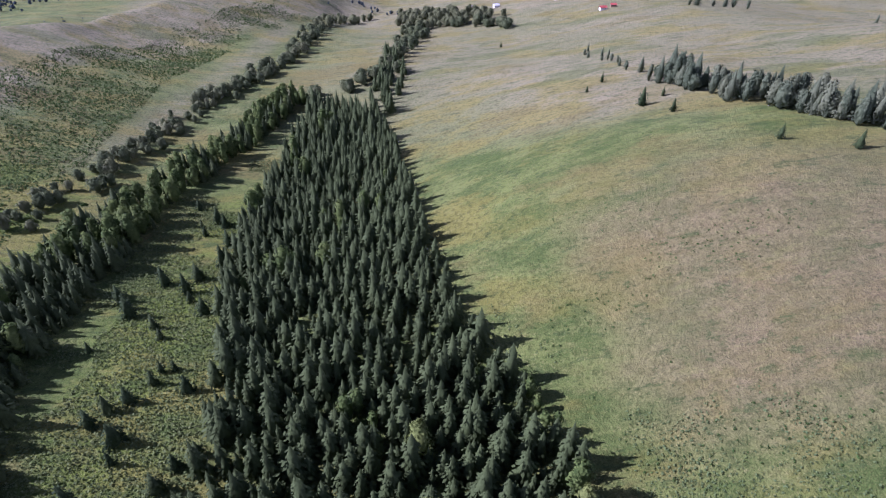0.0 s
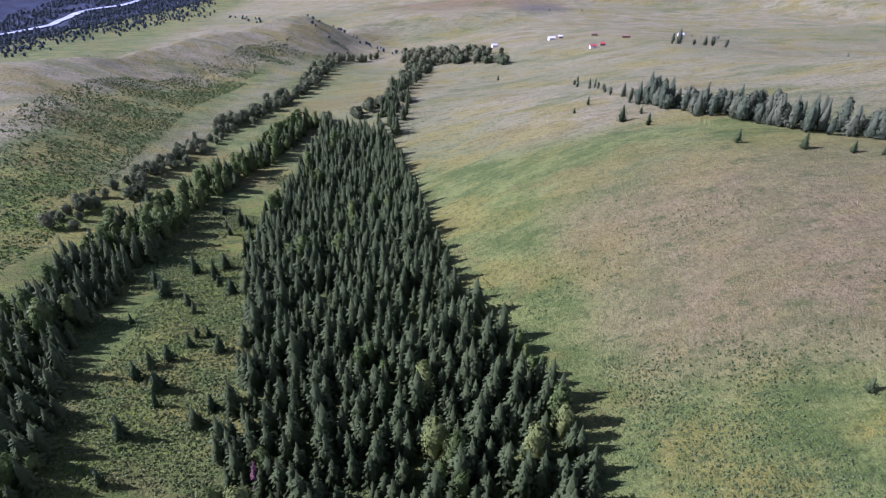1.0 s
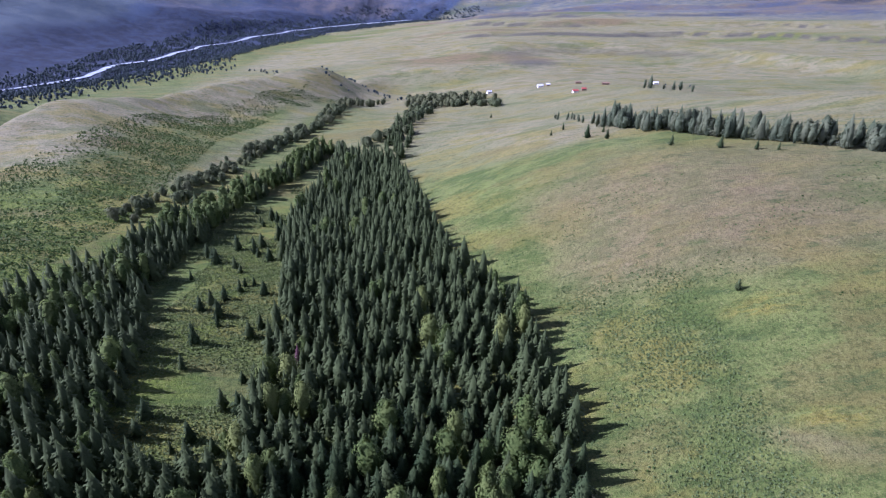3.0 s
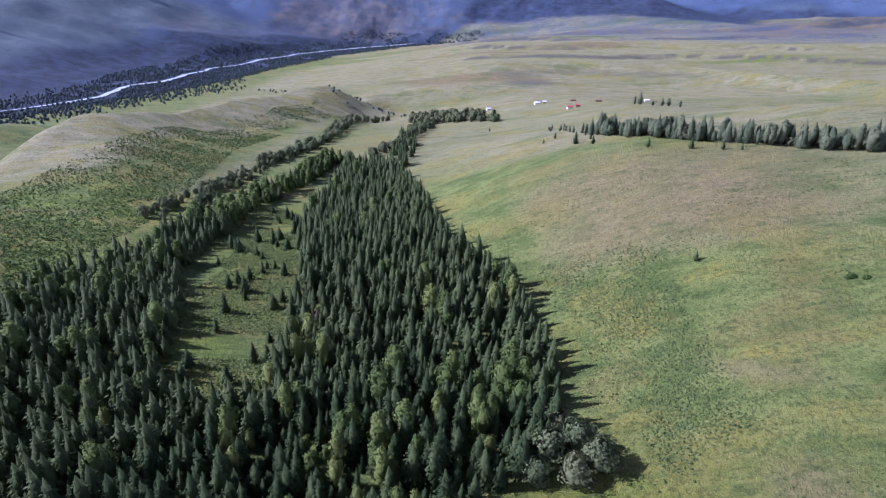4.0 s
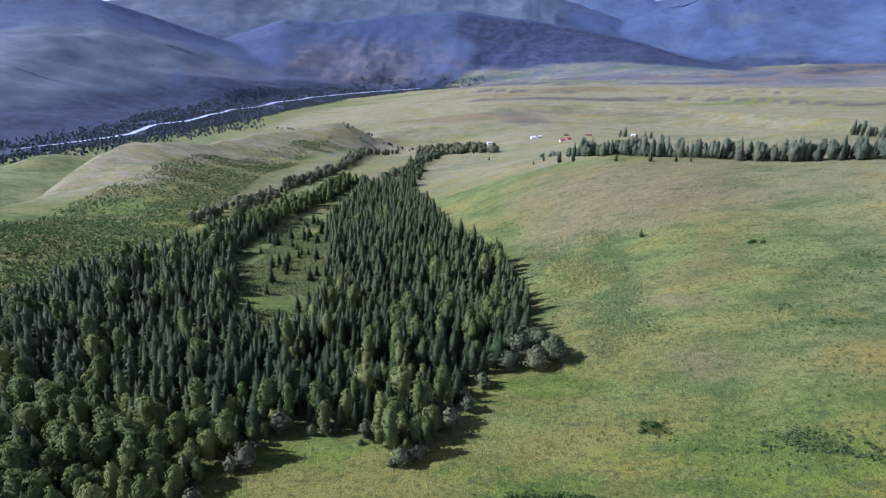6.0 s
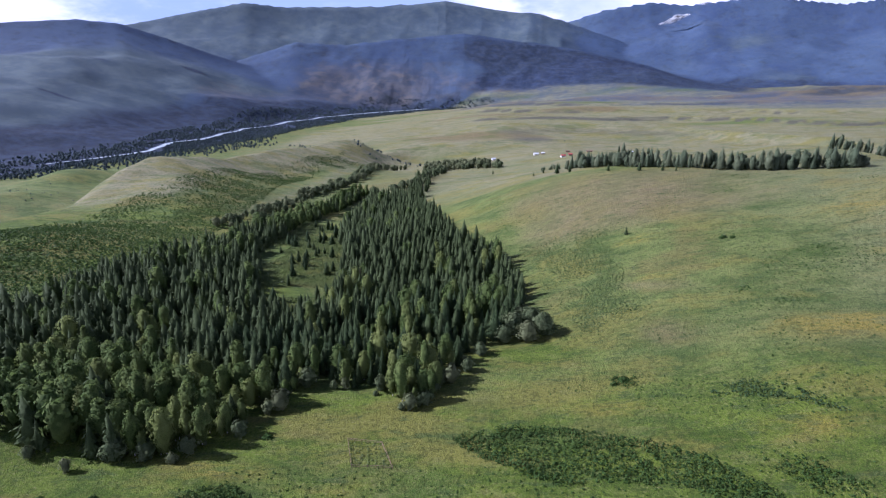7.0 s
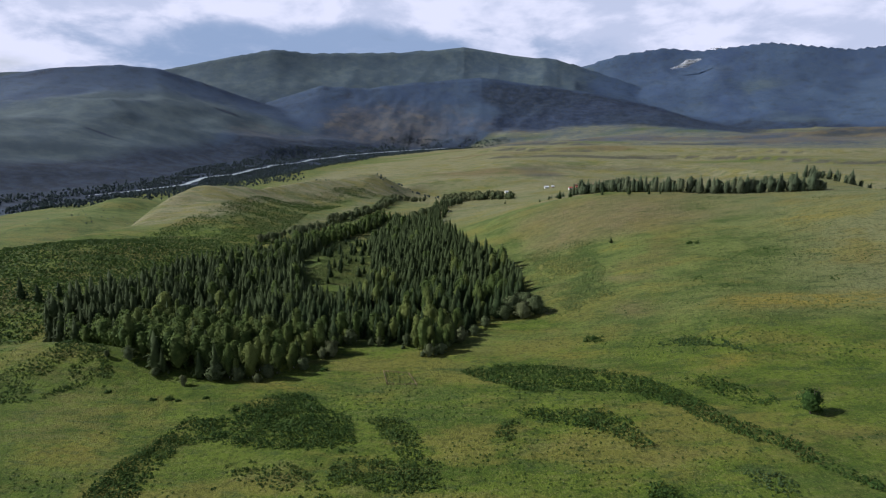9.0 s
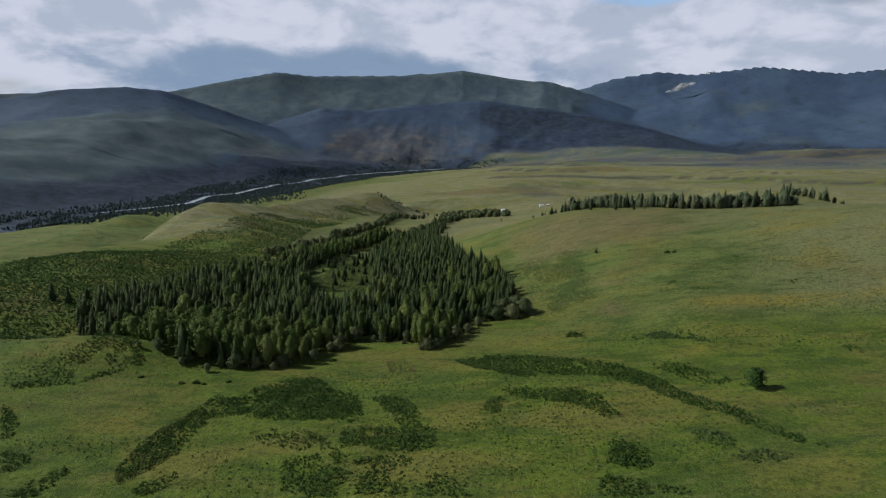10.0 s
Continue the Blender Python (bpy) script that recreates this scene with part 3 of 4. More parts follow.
def spruce_crown(rng, tall, wide, sprays, size):
    """A slim ragged column of drooping sprays round a dense inner core."""
    u = 1 - np.sqrt(rng.random(sprays) * 0.99 + 0.01) * 0.98
    a = rng.uniform(0, 6.283, sprays)
    lean, swing = rng.uniform(-0.02, 0.02, 2), rng.uniform(0, 6.28, 3)
    outline = lambda h, turn: wide * 1.08 * (1 - h) ** 0.74 * (0.74 + 0.26 * np.minimum(1, h * 6)) * (1 + 0.16 * np.sin(h * 17 + swing[0]) + 0.13 * np.sin(turn * 3 + h * 9 + swing[1]))
    r = outline(u, a) * rng.uniform(0.62, 1.26, sprays)
    z = tall * (0.05 + 0.93 * u)
    out = np.stack([np.cos(a), np.sin(a), np.zeros(sprays)], -1)
    p = out * r[:, None] + np.stack([lean[0] * z, lean[1] * z, z], -1)
    droop = rng.uniform(0.35, 1.25, sprays)
    axis = unit(out - np.array([0, 0, 1.0]) * droop[:, None] + rng.normal(size=(sprays, 3)) * 0.25)
    n = unit(np.array([0, 0, 1.0]) + out * (0.4 + droop[:, None]) + rng.normal(size=(sprays, 3)) * 0.2)
    e = size * rng.uniform(0.7, 1.4, sprays) * (0.50 + 0.50 * (1 - u))
    verts, quads = spray_quads(rng, p, axis, n, e, e * 0.52)
    # the core, a bent cone of rings
    rings, sides = 5, 6
    core = []
    for k in range(rings):
        h = k / (rings - 1)
        for m in range(sides):
            turn = 6.283 * m / sides
            rad = float(outline(h, turn)) * 0.72 if k < rings - 1 else 0.05
            core.append((lean[0] * tall * h + math.cos(turn) * rad, lean[1] * tall * h + math.sin(turn) * rad, tall * (0.04 + 0.95 * h)))
    start = len(verts)
    faces = [(start + k * sides + m, start + k * sides + (m + 1) % sides, start + (k + 1) * sides + (m + 1) % sides, start + (k + 1) * sides + m) for k in range(rings - 1) for m in range(sides)]
    return np.concatenate([verts, np.array(core)]), np.concatenate([quads, np.array(faces)])


def leafy_crown(rng, tall, wide, lobes, leaves, low=0.22, size=0.42):
    """Sprays of leaves on the outside of an uneven, lumpy crown with a dense heart."""
    count = lobes * leaves
    swing = rng.uniform(0, 6.28, 5)
    lean = rng.uniform(-0.05, 0.05, 2) * tall

    def radius(u, a):
        body = 1.46 * u ** 0.46 * (1 - u) ** 0.44
        return wide * body * (1 + 0.24 * np.sin(2 * a + 6 * u + swing[0]) + 0.20 * np.sin(3 * a - 11 * u + swing[1]) + 0.17 * np.sin(15 * u + a + swing[2]))

    u = np.clip(rng.beta(1.5, 1.25, count), 0.015, 0.985)
    a = rng.uniform(0, 6.283, count)
    r = radius(u, a) * rng.uniform(0.74, 1.12, count)
    z = tall * (low + (0.98 - low) * u)
    out = np.stack([np.cos(a), np.sin(a), 1.5 * (u - 0.42)], -1)
    p = np.stack([np.cos(a) * r + lean[0] * u, np.sin(a) * r + lean[1] * u, z + tall * 0.02 * rng.normal(size=count)], -1)
    n = unit(unit(out) + rng.normal(size=(count, 3)) * 0.30)
    axis = unit(np.cross(n, rng.normal(size=(count, 3))))
    e = size * rng.uniform(0.6, 1.5, count)
    verts, quads = spray_quads(rng, p, axis, n, e, e * 0.7)
    heart, sides = [], 7
    for level in (0.03, 0.22, 0.45, 0.70, 0.93):
        for m in range(sides):
            turn = 6.283 * m / sides
            rad = float(radius(level, turn)) * 0.78
            heart.append((math.cos(turn) * rad + lean[0] * level, math.sin(turn) * rad + lean[1] * level, tall * (low + (0.96 - low) * level)))
    start = len(verts)
    faces = [(start + k * sides + m, start + k * sides + (m + 1) % sides, start + (k + 1) * sides + (m + 1) % sides, start + (k + 1) * sides + m) for k in range(4) for m in range(sides)]
    return np.concatenate([verts, np.array(heart)]), np.concatenate([quads, np.array(faces)])


def trunk_shape(rng, tall, thick, limbs=0, reach=1.5):
    """A tapered stem of rings, with limbs that rise from it."""
    verts, tris = [], []

    def stem(points, radii, sides):
        start = len(verts)
        for p, r in zip(points, radii):
            for k in range(sides):
                a = 6.283 * k / sides
                verts.append((p[0] + math.cos(a) * r, p[1] + math.sin(a) * r, p[2]))
        for ring in range(len(points) - 1):
            for k in range(sides):
                a, b = start + ring * sides + k, start + ring * sides + (k + 1) % sides
                tris.extend([(a, b, b + sides), (a, b + sides, a + sides)])

    bend = rng.uniform(-0.015, 0.015, 2) * tall
    stem([(bend[0] * u * u, bend[1] * u * u, tall * u - (0.6 if u == 0 else 0)) for u in (0, 0.06, 0.4, 0.8, 1.0)], [thick * k for k in (1.35, 1.0, 0.75, 0.35, 0.08)], 5)
    for k in range(limbs):
        u = 0.3 + 0.5 * k / max(1, limbs)
        a, r = k * 2.4, reach * rng.uniform(0.6, 1.0)
        stem([(0, 0, tall * u), (math.cos(a) * r * 0.6, math.sin(a) * r * 0.6, tall * u + r * 0.5), (math.cos(a) * r, math.sin(a) * r, tall * u + r * 1.1)], [thick * 0.4, thick * 0.25, thick * 0.06], 3)
    return np.array(verts), np.array(tris)


def tree_thing(name, label, category, group, crown, crown_mat, trunk, bark):
    top = tagged(new(name), label, category, group)
    for part_name, (v, f), mat in (("trunk", trunk, bark), ("crown", crown, crown_mat)):
        piece = new(part_name, mesh_of(part_name, v, f, mat, part_name == "trunk"))
        if part_name == "crown":
            soften(piece.data, crown_normals(v, f))
        piece.parent = top
    return top


SPRUCE_LABEL = "tall narrow dark green spruce standing in the gully forest"
rng = np.random.default_rng(5)
SPRUCES = [(spruce_crown(rng, 16, w, 520, 0.52), trunk_shape(rng, 15.2, 0.20)) for w in (2.5, 3.0, 2.3, 3.4, 2.7, 2.9)]
LIGHT_SPRUCES = [spruce_crown(rng, 16, w, 132, 0.92) for w in (2.7, 3.1, 2.4, 3.5, 2.9)]
BIRCHES = [(leafy_crown(rng, 13, w, 10, 64, 0.08, 0.30), trunk_shape(rng, 10.5, 0.14, 6, 1.4)) for w in (2.3, 2.7, 2.1, 3.0)]
LIGHT_BIRCHES = [leafy_crown(rng, 13, w, 5, 40, 0.10, 0.46) for w in (2.4, 2.9, 2.2)]
ROW_TREES = [(spruce_crown(rng, h, w, 260, 0.56), trunk_shape(rng, h * 0.9, 0.16)) for h, w in ((14, 3.2), (16.5, 3.3))] + [(leafy_crown(rng, h, w, 8, 46, 0.02, 0.40), trunk_shape(rng, h * 0.8, 0.16, 5, 1.4)) for h, w in ((11, 3.0), (8, 2.9), (13, 2.9), (14.5, 2.6))]
YOUNG = [(spruce_crown(rng, 6, w, 120, 0.40), trunk_shape(rng, 5.6, 0.09)) for w in (1.3, 1.6, 1.2)]
WILLOWS = [(leafy_crown(rng, 7, w, 6, 46, 0.03, 0.42), trunk_shape(rng, 5.5, 0.16, 6, 1.6)) for w in (3.0, 3.5, 2.7)]

FOREST = [(-30, 308), (-18, 238), (-8, 184), (5, 144), (13, 119), (28, 94), (36, 70), (40, 46), (44, 15), (36, -18), (26, -28), (13, -39), (5, -66), (-2, -82),
          (-14, -80), (-25, -70), (-47, -64), (-61, -88), (-67, -105), (-78, -111), (-93, -113), (-121, -111), (-141, -104), (-152, -92), (-172, -84), (-192, -80), (-212, -58), (-208, -30),
          (-206, 0), (-198, 40), (-194, 90), (-172, 140), (-170, 200), (-158, 258), (-144, 320), (-132, 390), (-112, 400), (-85, 380), (-60, 370)]
CLEARING = [(-96, 391), (-98, 301), (-96, 220), (-86, 160), (-74, 119), (-66, 88), (-64, 56), (-62, 30), (-64, 10), (-76, 8), (-97, 14), (-108, 44), (-118, 78), (-130, 100), (-138, 125),
            (-137, 150), (-138, 200), (-141, 250), (-132, 285), (-118, 330), (-110, 391)]


def planted(models, label, category, group, name, crown_mat, bark):
    """One thing of each model, to be copied; the model itself is set at its first place."""
    return [tree_thing(name, label, category, group, crown, crown_mat, trunk, bark) for crown, trunk in models]


def plant(originals, used, k, x, y, scale, sink=0.25):
    m = pose(x, y, height(x, y) - sink, 0, 0, (k * 137.5) % 360) @ Matrix.Diagonal((scale * (0.82 + 0.45 * ((k * 7) % 11) / 10), scale * (0.82 + 0.45 * ((k * 5) % 11) / 10), scale, 1))
    if k % len(originals) not in used:
        used.add(k % len(originals))
        originals[k % len(originals)].matrix_basis = m
        return originals[k % len(originals)]
    top = originals[k % len(originals)]
    made = {}
    for o in (top, *top.children):
        made[o] = o.copy()
        scene.collection.objects.link(made[o])
        made[o].parent = made.get(o.parent)
    made[top].matrix_basis = m
    return made[top]


def joined(name, label, category, models, places, mat, kind="stuff"):
    """Many plants as one mesh: each place is x, y, scale."""
    vs, fs, ns, start = [], [], [], 0
    facing = [crown_normals(*model) for model in models]
    zs = land(np.array([p[0] for p in places]), np.array([p[1] for p in places]))
    for k, ((x, y, s), z) in enumerate(zip(places, zs)):
        v, f = models[k % len(models)]
        a = k * 2.399
        ca, sa = math.cos(a), math.sin(a)
        w = s * (0.85 + 0.4 * ((k * 7) % 11) / 10)
        vs.append(np.stack([x + w * (v[:, 0] * ca - v[:, 1] * sa), y + w * (v[:, 0] * sa + v[:, 1] * ca), z - 0.25 + s * v[:, 2]], -1))
        n = facing[k % len(models)]
        ns.append(np.stack([n[:, 0] * ca - n[:, 1] * sa, n[:, 0] * sa + n[:, 1] * ca, n[:, 2]], -1))
        fs.append(f + start)
        start += len(v)
    ob = new(name, mesh_of(name, np.concatenate(vs), np.concatenate(fs), mat))
    soften(ob.data, np.concatenate(ns))
    return tagged(ob, label, category, kind=kind)


def along(line, gap, spread, seed):
    """Places strewn along a line of points."""
    r = np.random.default_rng(seed)
    out = []
    for (x0, y0), (x1, y1) in zip(line, line[1:]):
        for u in np.arange(0, 1, gap / math.hypot(x1 - x0, y1 - y0)):
            a = r.uniform(0, 6.28)
            d = spread * math.sqrt(r.random())
            out.append((x0 + (x1 - x0) * u + math.cos(a) * d, y0 + (y1 - y0) * u + math.sin(a) * d, r.uniform(0.65, 1.1)))
    return out


rng = np.random.default_rng(8)
spots = scatter(FOREST, 4.9, 3)
spots = spots[~inside(spots[:, 0], spots[:, 1], CLEARING)]
leafy = 0.85 * fbm(spots[:, 0], spots[:, 1], 15, 2, 91) + 1.25 * smooth(-40, -88, spots[:, 1] + 0.25 * (spots[:, 0] + 60)) * smooth(-185, -150, spots[:, 0]) + 0.22 * smooth(80, -20, spots[:, 1]) + 0.40 * rng.normal(size=len(spots)) - 0.28 * smooth(10, 50, spots[:, 1]) * smooth(-110, -70, spots[:, 0]) + 0.12 * smooth(20, 80, spots[:, 1]) * smooth(-100, -130, spots[:, 0]) + 0.8 * smooth(150, 230, spots[:, 1]) * smooth(-95, -120, spots[:, 0]) > 0.76
scales = 0.46 + 0.66 * rng.random(len(spots)) ** 1.1 + 0.12 * grain(spots[:, 0], spots[:, 1], 25, 95)
spruce_spots = [(x, y, s) for (x, y), s, l in zip(spots, scales, leafy) if not l]
birch_spots = [(x, y, s) for (x, y), s, l in zip(spots, scales, leafy) if l]
birch_spots.sort(key=lambda p: abs(p[0]) * 0.7 + abs(p[1] + 40))
# the forest up the gully, thinning to a line towards the village
spruce_spots += along([(-45, 350), (-42, 420), (-40, 500)], 3.4, 13, 21)
near_first = sorted(spruce_spots, key=lambda p: abs(p[0]) * 0.7 + abs(p[1] + 40))
spruce_models, used = planted(SPRUCES, SPRUCE_LABEL, "tree", "spruces in the gully", "spruce", NEEDLES, BARK), set()
for k, (x, y, s) in enumerate(near_first[:300]):
    plant(spruce_models, used, k, x, y, s)
joined("spruce_forest", "dense dark spruce forest filling the gully", "forest", LIGHT_SPRUCES, near_first[300:], NEEDLES)
birch_models, used = planted(BIRCHES, "light green birch among the spruces of the gully", "tree", "birches in the gully", "birch", BIRCH_LEAVES, PALE_BARK), set()
for k, (x, y, s) in enumerate(birch_spots[:300]):
    plant(birch_models, used, k, x, y, s * 1.25)
if birch_spots[300:]:
    joined("birch_wood", "light green birches scattered through the spruce forest", "trees", LIGHT_BIRCHES, [(x, y, s * 1.25) for x, y, s in birch_spots[300:]], BIRCH_LEAVES)
# willows along the upper stream and its side line
willow_models, used = planted(WILLOWS, "grey-green willow beside the stream in the gully", "tree", "willows along the stream", "willow", WILLOW_LEAVES, BARK), set()
willow_spots = along([(-202, 214), (-190, 300), (-190, 346), (-182, 384), (-160, 448), (-144, 530)], 3.0, 13, 22) + along([(-144, 530), (-145, 647), (-134, 700), (-95, 735)], 5, 13, 23)
willow_spots += along([(-112, 395), (-75, 420), (-48, 445), (-42, 520), (-30, 590), (-35, 650), (-50, 720)], 3.6, 14, 24) + along([(-20, 640), (25, 640), (70, 588)], 2.2, 13, 25) + along([(-50, 720), (-20, 700), (10, 690)], 3.2, 16, 27) + along([(-48, 705), (-8, 690), (30, 676), (60, 648)], 1.9, 20, 29)
willow_spots += along([(0, -78), (2, -62), (-12, -84), (14, -44)], 6, 5, 26) + along([(16, -40), (6, -66), (-3, -84), (-24, -72), (-47, -65), (-61, -90), (-68, -108), (-93, -116), (-121, -114), (-142, -107)], 8.5, 4.5, 28)
willow_spots = sorted(((x, y, s * (1.5 if y > 400 else 1.25 if y > 0 else 0.35 + 0.1 * (k * 5 % 9))) for k, (x, y, s) in enumerate(willow_spots)), key=lambda p: p[1])
for k, (x, y, s) in enumerate(willow_spots[:290]):
    plant(willow_models, used, k, x, y, s)
joined("willow_grove", "grey-green willows crowding the stream above the village", "trees", [crown for crown, trunk in WILLOWS], willow_spots[290:], WILLOW_LEAVES)
# the row of birches behind the brow of the hill
row_models, used = planted(ROW_TREES, "grey-green aspen in a row behind the brow of the hill", "tree", "aspens behind the brow", "aspen", ASPEN_LEAVES, PALE_BARK), set()
row_spots = [(x, y, s * 0.55) for x, y, s in along([(110, 420), (116, 360), (122, 298)], 9, 6, 36)] + along([(122, 298), (137, 240), (160, 202), (192, 174), (226, 152), (252, 139), (281, 131)], 1.2, 9, 31)
row_spots += [(x, y, s * 0.92) for x, y, s in along([(334, 240), (365, 222), (400, 204), (450, 185)], 2.2, 8, 32)]
row_spots += along([(440, 565), (520, 570), (700, 590)], 7, 9, 33) + along([(235, 560), (300, 565)], 12, 4, 34)
for k, (x, y, s) in enumerate(row_spots):
    plant(row_models, used, (k * 7) // 3, x, y, s * (0.82 + 0.3 * (k * 37 % 17) / 17), 0.3)
# young spruces in the clearing and on the slopes
young_models, used = planted(YOUNG, "young dark spruce standing alone in the grass", "tree", "young spruces", "young_spruce", NEEDLES, BARK), set()
young = scatter(CLEARING, 8.5, 6)
young = [(x, y, 0.24 + 0.34 * rng.random()) for x, y in young if y < 250 and (rng.random() < 0.03 + 0.22 * float(x > -98 + (y - 50) * -0.17))]
young += [(105, 60, 0.22), (145, 172, 0.34), (125, 185, 0.30), (105, 235, 0.32), (97, 253, 0.45), (94, 315, 0.30), (53, 505, 0.25), (-126, 157, 0.42), (-121, 152, 0.40), (-117, 147, 0.5), (-114, 169, 0.5),
          (110, 262, 0.22), (82, 300, 0.2), (160, 165, 0.25), (168, 160, 0.2), (-245, -35, 0.6), (-232, -38, 0.55), (-226, -30, 0.5)]
for k, (x, y, s) in enumerate(young):
    plant(young_models, used, k, x, y, s * 3.6, 0.1)
# the lone bent tree on the bank, the broad willows at the forest's corner, the dead spruce
lone = tree_thing("birch", "lone spreading dark green tree on the grassy bank", "tree", "", leafy_crown(rng, 8.5, 4.6, 10, 40, 0.12, 0.32), SHRUB_LEAVES, trunk_shape(rng, 9, 0.26, 9, 3.4), BARK)
lone.matrix_basis = pose(120, -148, height(120, -148) - 0.2)
for k, (x, y, s) in enumerate([(34, -24, 1.5), (42, -22, 1.45), (46, -29, 1.4), (39, -33, 1.25), (29, -31, 1.1), (38, -14, 1.3)]):
    corner_willow = tree_thing("willow", "broad grey-green willow at the corner of the forest", "tree", "willows at the corner", *((leafy_crown(rng, 7.5, 4.0, 10, 110, 0.02, 0.30), WILLOW_LEAVES, trunk_shape(rng, 6, 0.2, 6, 1.8), BARK)))
    corner_willow.matrix_basis = pose(x, y, height(x, y) - 0.2, 0, 0, k * 70) @ Matrix.Scale(s, 4)
dead = tree_thing("dead_spruce", "dead spruce with reddish purple needles", "tree", "", spruce_crown(rng, 13, 1.4, 300, 0.55), DEAD_NEEDLES, trunk_shape(rng, 12.5, 0.18), BARK)
dead.matrix_basis = pose(-50, 55, height(-50, 55) - 0.2)


# ---------------------------------------------------------------- shrubs and herbs
def thicket(rng, spots, tall, leaves, size):
    """Low clumps of leaf sprays at the places given: x, y and a scale each."""
    spots = np.asarray(spots, float)
    zs = land(spots[:, 0], spots[:, 1])
    n = len(spots) * leaves
    k = np.repeat(np.arange(len(spots)), leaves)
    d = rng.normal(size=(n, 3))
    d[:, 2] = np.abs(d[:, 2]) * 0.9 + 0.05
    d /= np.linalg.norm(d, axis=1)[:, None]
    s = spots[k, 2]
    p = np.stack([spots[k, 0], spots[k, 1], zs[k]], -1) + d * (s * tall)[:, None] * np.array([0.85, 0.85, 1.0]) * rng.uniform(0.7, 1.1, (n, 1))
    nrm = d + rng.normal(size=(n, 3)) * 0.3
    nrm /= np.linalg.norm(nrm, axis=1)[:, None]
    a = np.cross(nrm, rng.normal(size=(n, 3)))
    a /= np.linalg.norm(a, axis=1)[:, None]
    b = np.cross(nrm, a)
    e = (size * rng.uniform(0.6, 1.5, n) * (0.5 + 0.5 * s))[:, None]
    verts = np.stack([p + a * e, p + b * e * 0.75 + nrm * 0.06, p - a * e, p - b * e * 0.75 - nrm * 0.06], 1).reshape(-1, 3)
    return verts, np.arange(n * 4).reshape(-1, 4)


THICKETS = {
    "winding": [(-91, -200), (-96, -191), (-97, -177), (-94, -166), (-90, -154), (-88, -145), (-71, -143), (-76, -137), (-62, -125), (-53, -122), (-42, -133), (-30, -140), (-24, -158), (-27, -164), (-40, -162), (-58, -161), (-72, -158), (-82, -160), (-81, -173), (-81, -184), (-84, -192), (-89, -200)],
    "hooked": [(-24, -142), (-11, -142), (-4, -153), (-2, -164), (5, -171), (5, -180), (0, -184), (-10, -183), (-18, -180), (-27, -181), (-29, -170), (-20, -167), (-8, -168), (-14, -158)],
    "lower": [(-44, -187), (-30, -183), (-18, -187), (-4, -185), (2, -197), (11, -198), (19, -208), (-12, -206), (-37, -206)],
    "bits": [(-64, -167), (-46, -168), (-35, -173), (-26, -183), (-38, -183), (-58, -176)],
    "bank": [(6, -103), (22, -97), (43, -99), (70, -110), (82, -119), (90, -132), (95, -146), (105, -161), (111, -177), (117, -187), (118, -193), (114, -190), (109, -185), (101, -169), (90, -155), (83, -141), (68, -128), (50, -126), (36, -126), (20, -116)],
    "upper_bank": [(88, -114), (103, -120), (113, -129), (123, -140), (121, -148), (114, -142), (102, -135), (94, -124)],
    "streak": [(28, -139), (44, -141), (57, -141), (64, -148), (67, -164), (62, -165), (56, -155), (43, -149), (30, -144)],
    "small": [(22, -149), (28, -144), (28, -151), (26, -159), (20, -155)],
    "round": [(59, -185), (63, -181), (70, -188), (68, -198), (61, -198), (57, -193)],
    "foot": [(51, -204), (54, -199), (63, -203), (65, -209), (63, -211), (51, -210)],
    "foot_end": [(67, -205), (74, -209), (73, -212), (65, -211)],
    "loose": [(85, -177), (94, -181), (96, -188), (91, -190), (85, -184)],
    "loose_end": [(93, -192), (101, -191), (108, -195), (105, -199), (92, -198)],
    "edge": [(-119, -205), (-118, -199), (-113, -193), (-109, -195), (-109, -202), (-111, -207), (-118, -207)],
    "outer": [(-168, -156), (-161, -159), (-149, -169), (-144, -178), (-147, -179)],
    "outer_low": [(-140, -186), (-130, -187), (-126, -190), (-128, -195), (-130, -197)],
    "tail": [(-84, -201), (-77, -197), (-74, -195), (-74, -203), (-77, -205), (-82, -205)],
    "knoll": [(-183, -137), (-180, -126), (-166, -111), (-169, -72), (-133, -118), (-134, -124), (-145, -130), (-148, -137), (-162, -141), (-174, -145)],
    "strip": [(91, -85), (106, -79), (121, -88), (129, -97), (125, -103), (112, -92)],
    "far_strip": [(174, -110), (179, -112), (179, -121), (172, -120)],
    "cushion": [(64, -70), (72, -72), (71, -78), (64, -76)],
}
THIN = ("loose", "loose_end", "knoll", "strip", "foot_end", "lower", "bits", "far_strip", "upper_bank")
rng = np.random.default_rng(14)
for k, (kind, ring) in enumerate(THICKETS.items()):
    spots = scatter(ring, 1.4, 40 + k)
    ragged = grain(spots[:, 0], spots[:, 1], 9.0, 60 + k) + 0.7 * grain(spots[:, 0], spots[:, 1], 3.2, 80 + k)
    spots = spots[ragged > (-0.30 if kind in THIN else -1.0)]
    swell = 0.75 + 0.5 * grain(spots[:, 0], spots[:, 1], 4.5, 90 + k)
    spots = np.column_stack([spots, rng.uniform(0.5, 1.15, len(spots)) * swell * (0.85 if kind in THIN else 1.2)])
    v, f = thicket(rng, spots, 1.25, 18, 0.25)
    tagged(new("shrub_thicket", mesh_of("shrub_thicket", v, f, LOW_LEAVES if kind in ("loose", "loose_end", "strip") else SHRUB_LEAVES)), "low dark green shrub thicket in the meadow", "shrubs", "thickets in the meadow", "stuff")

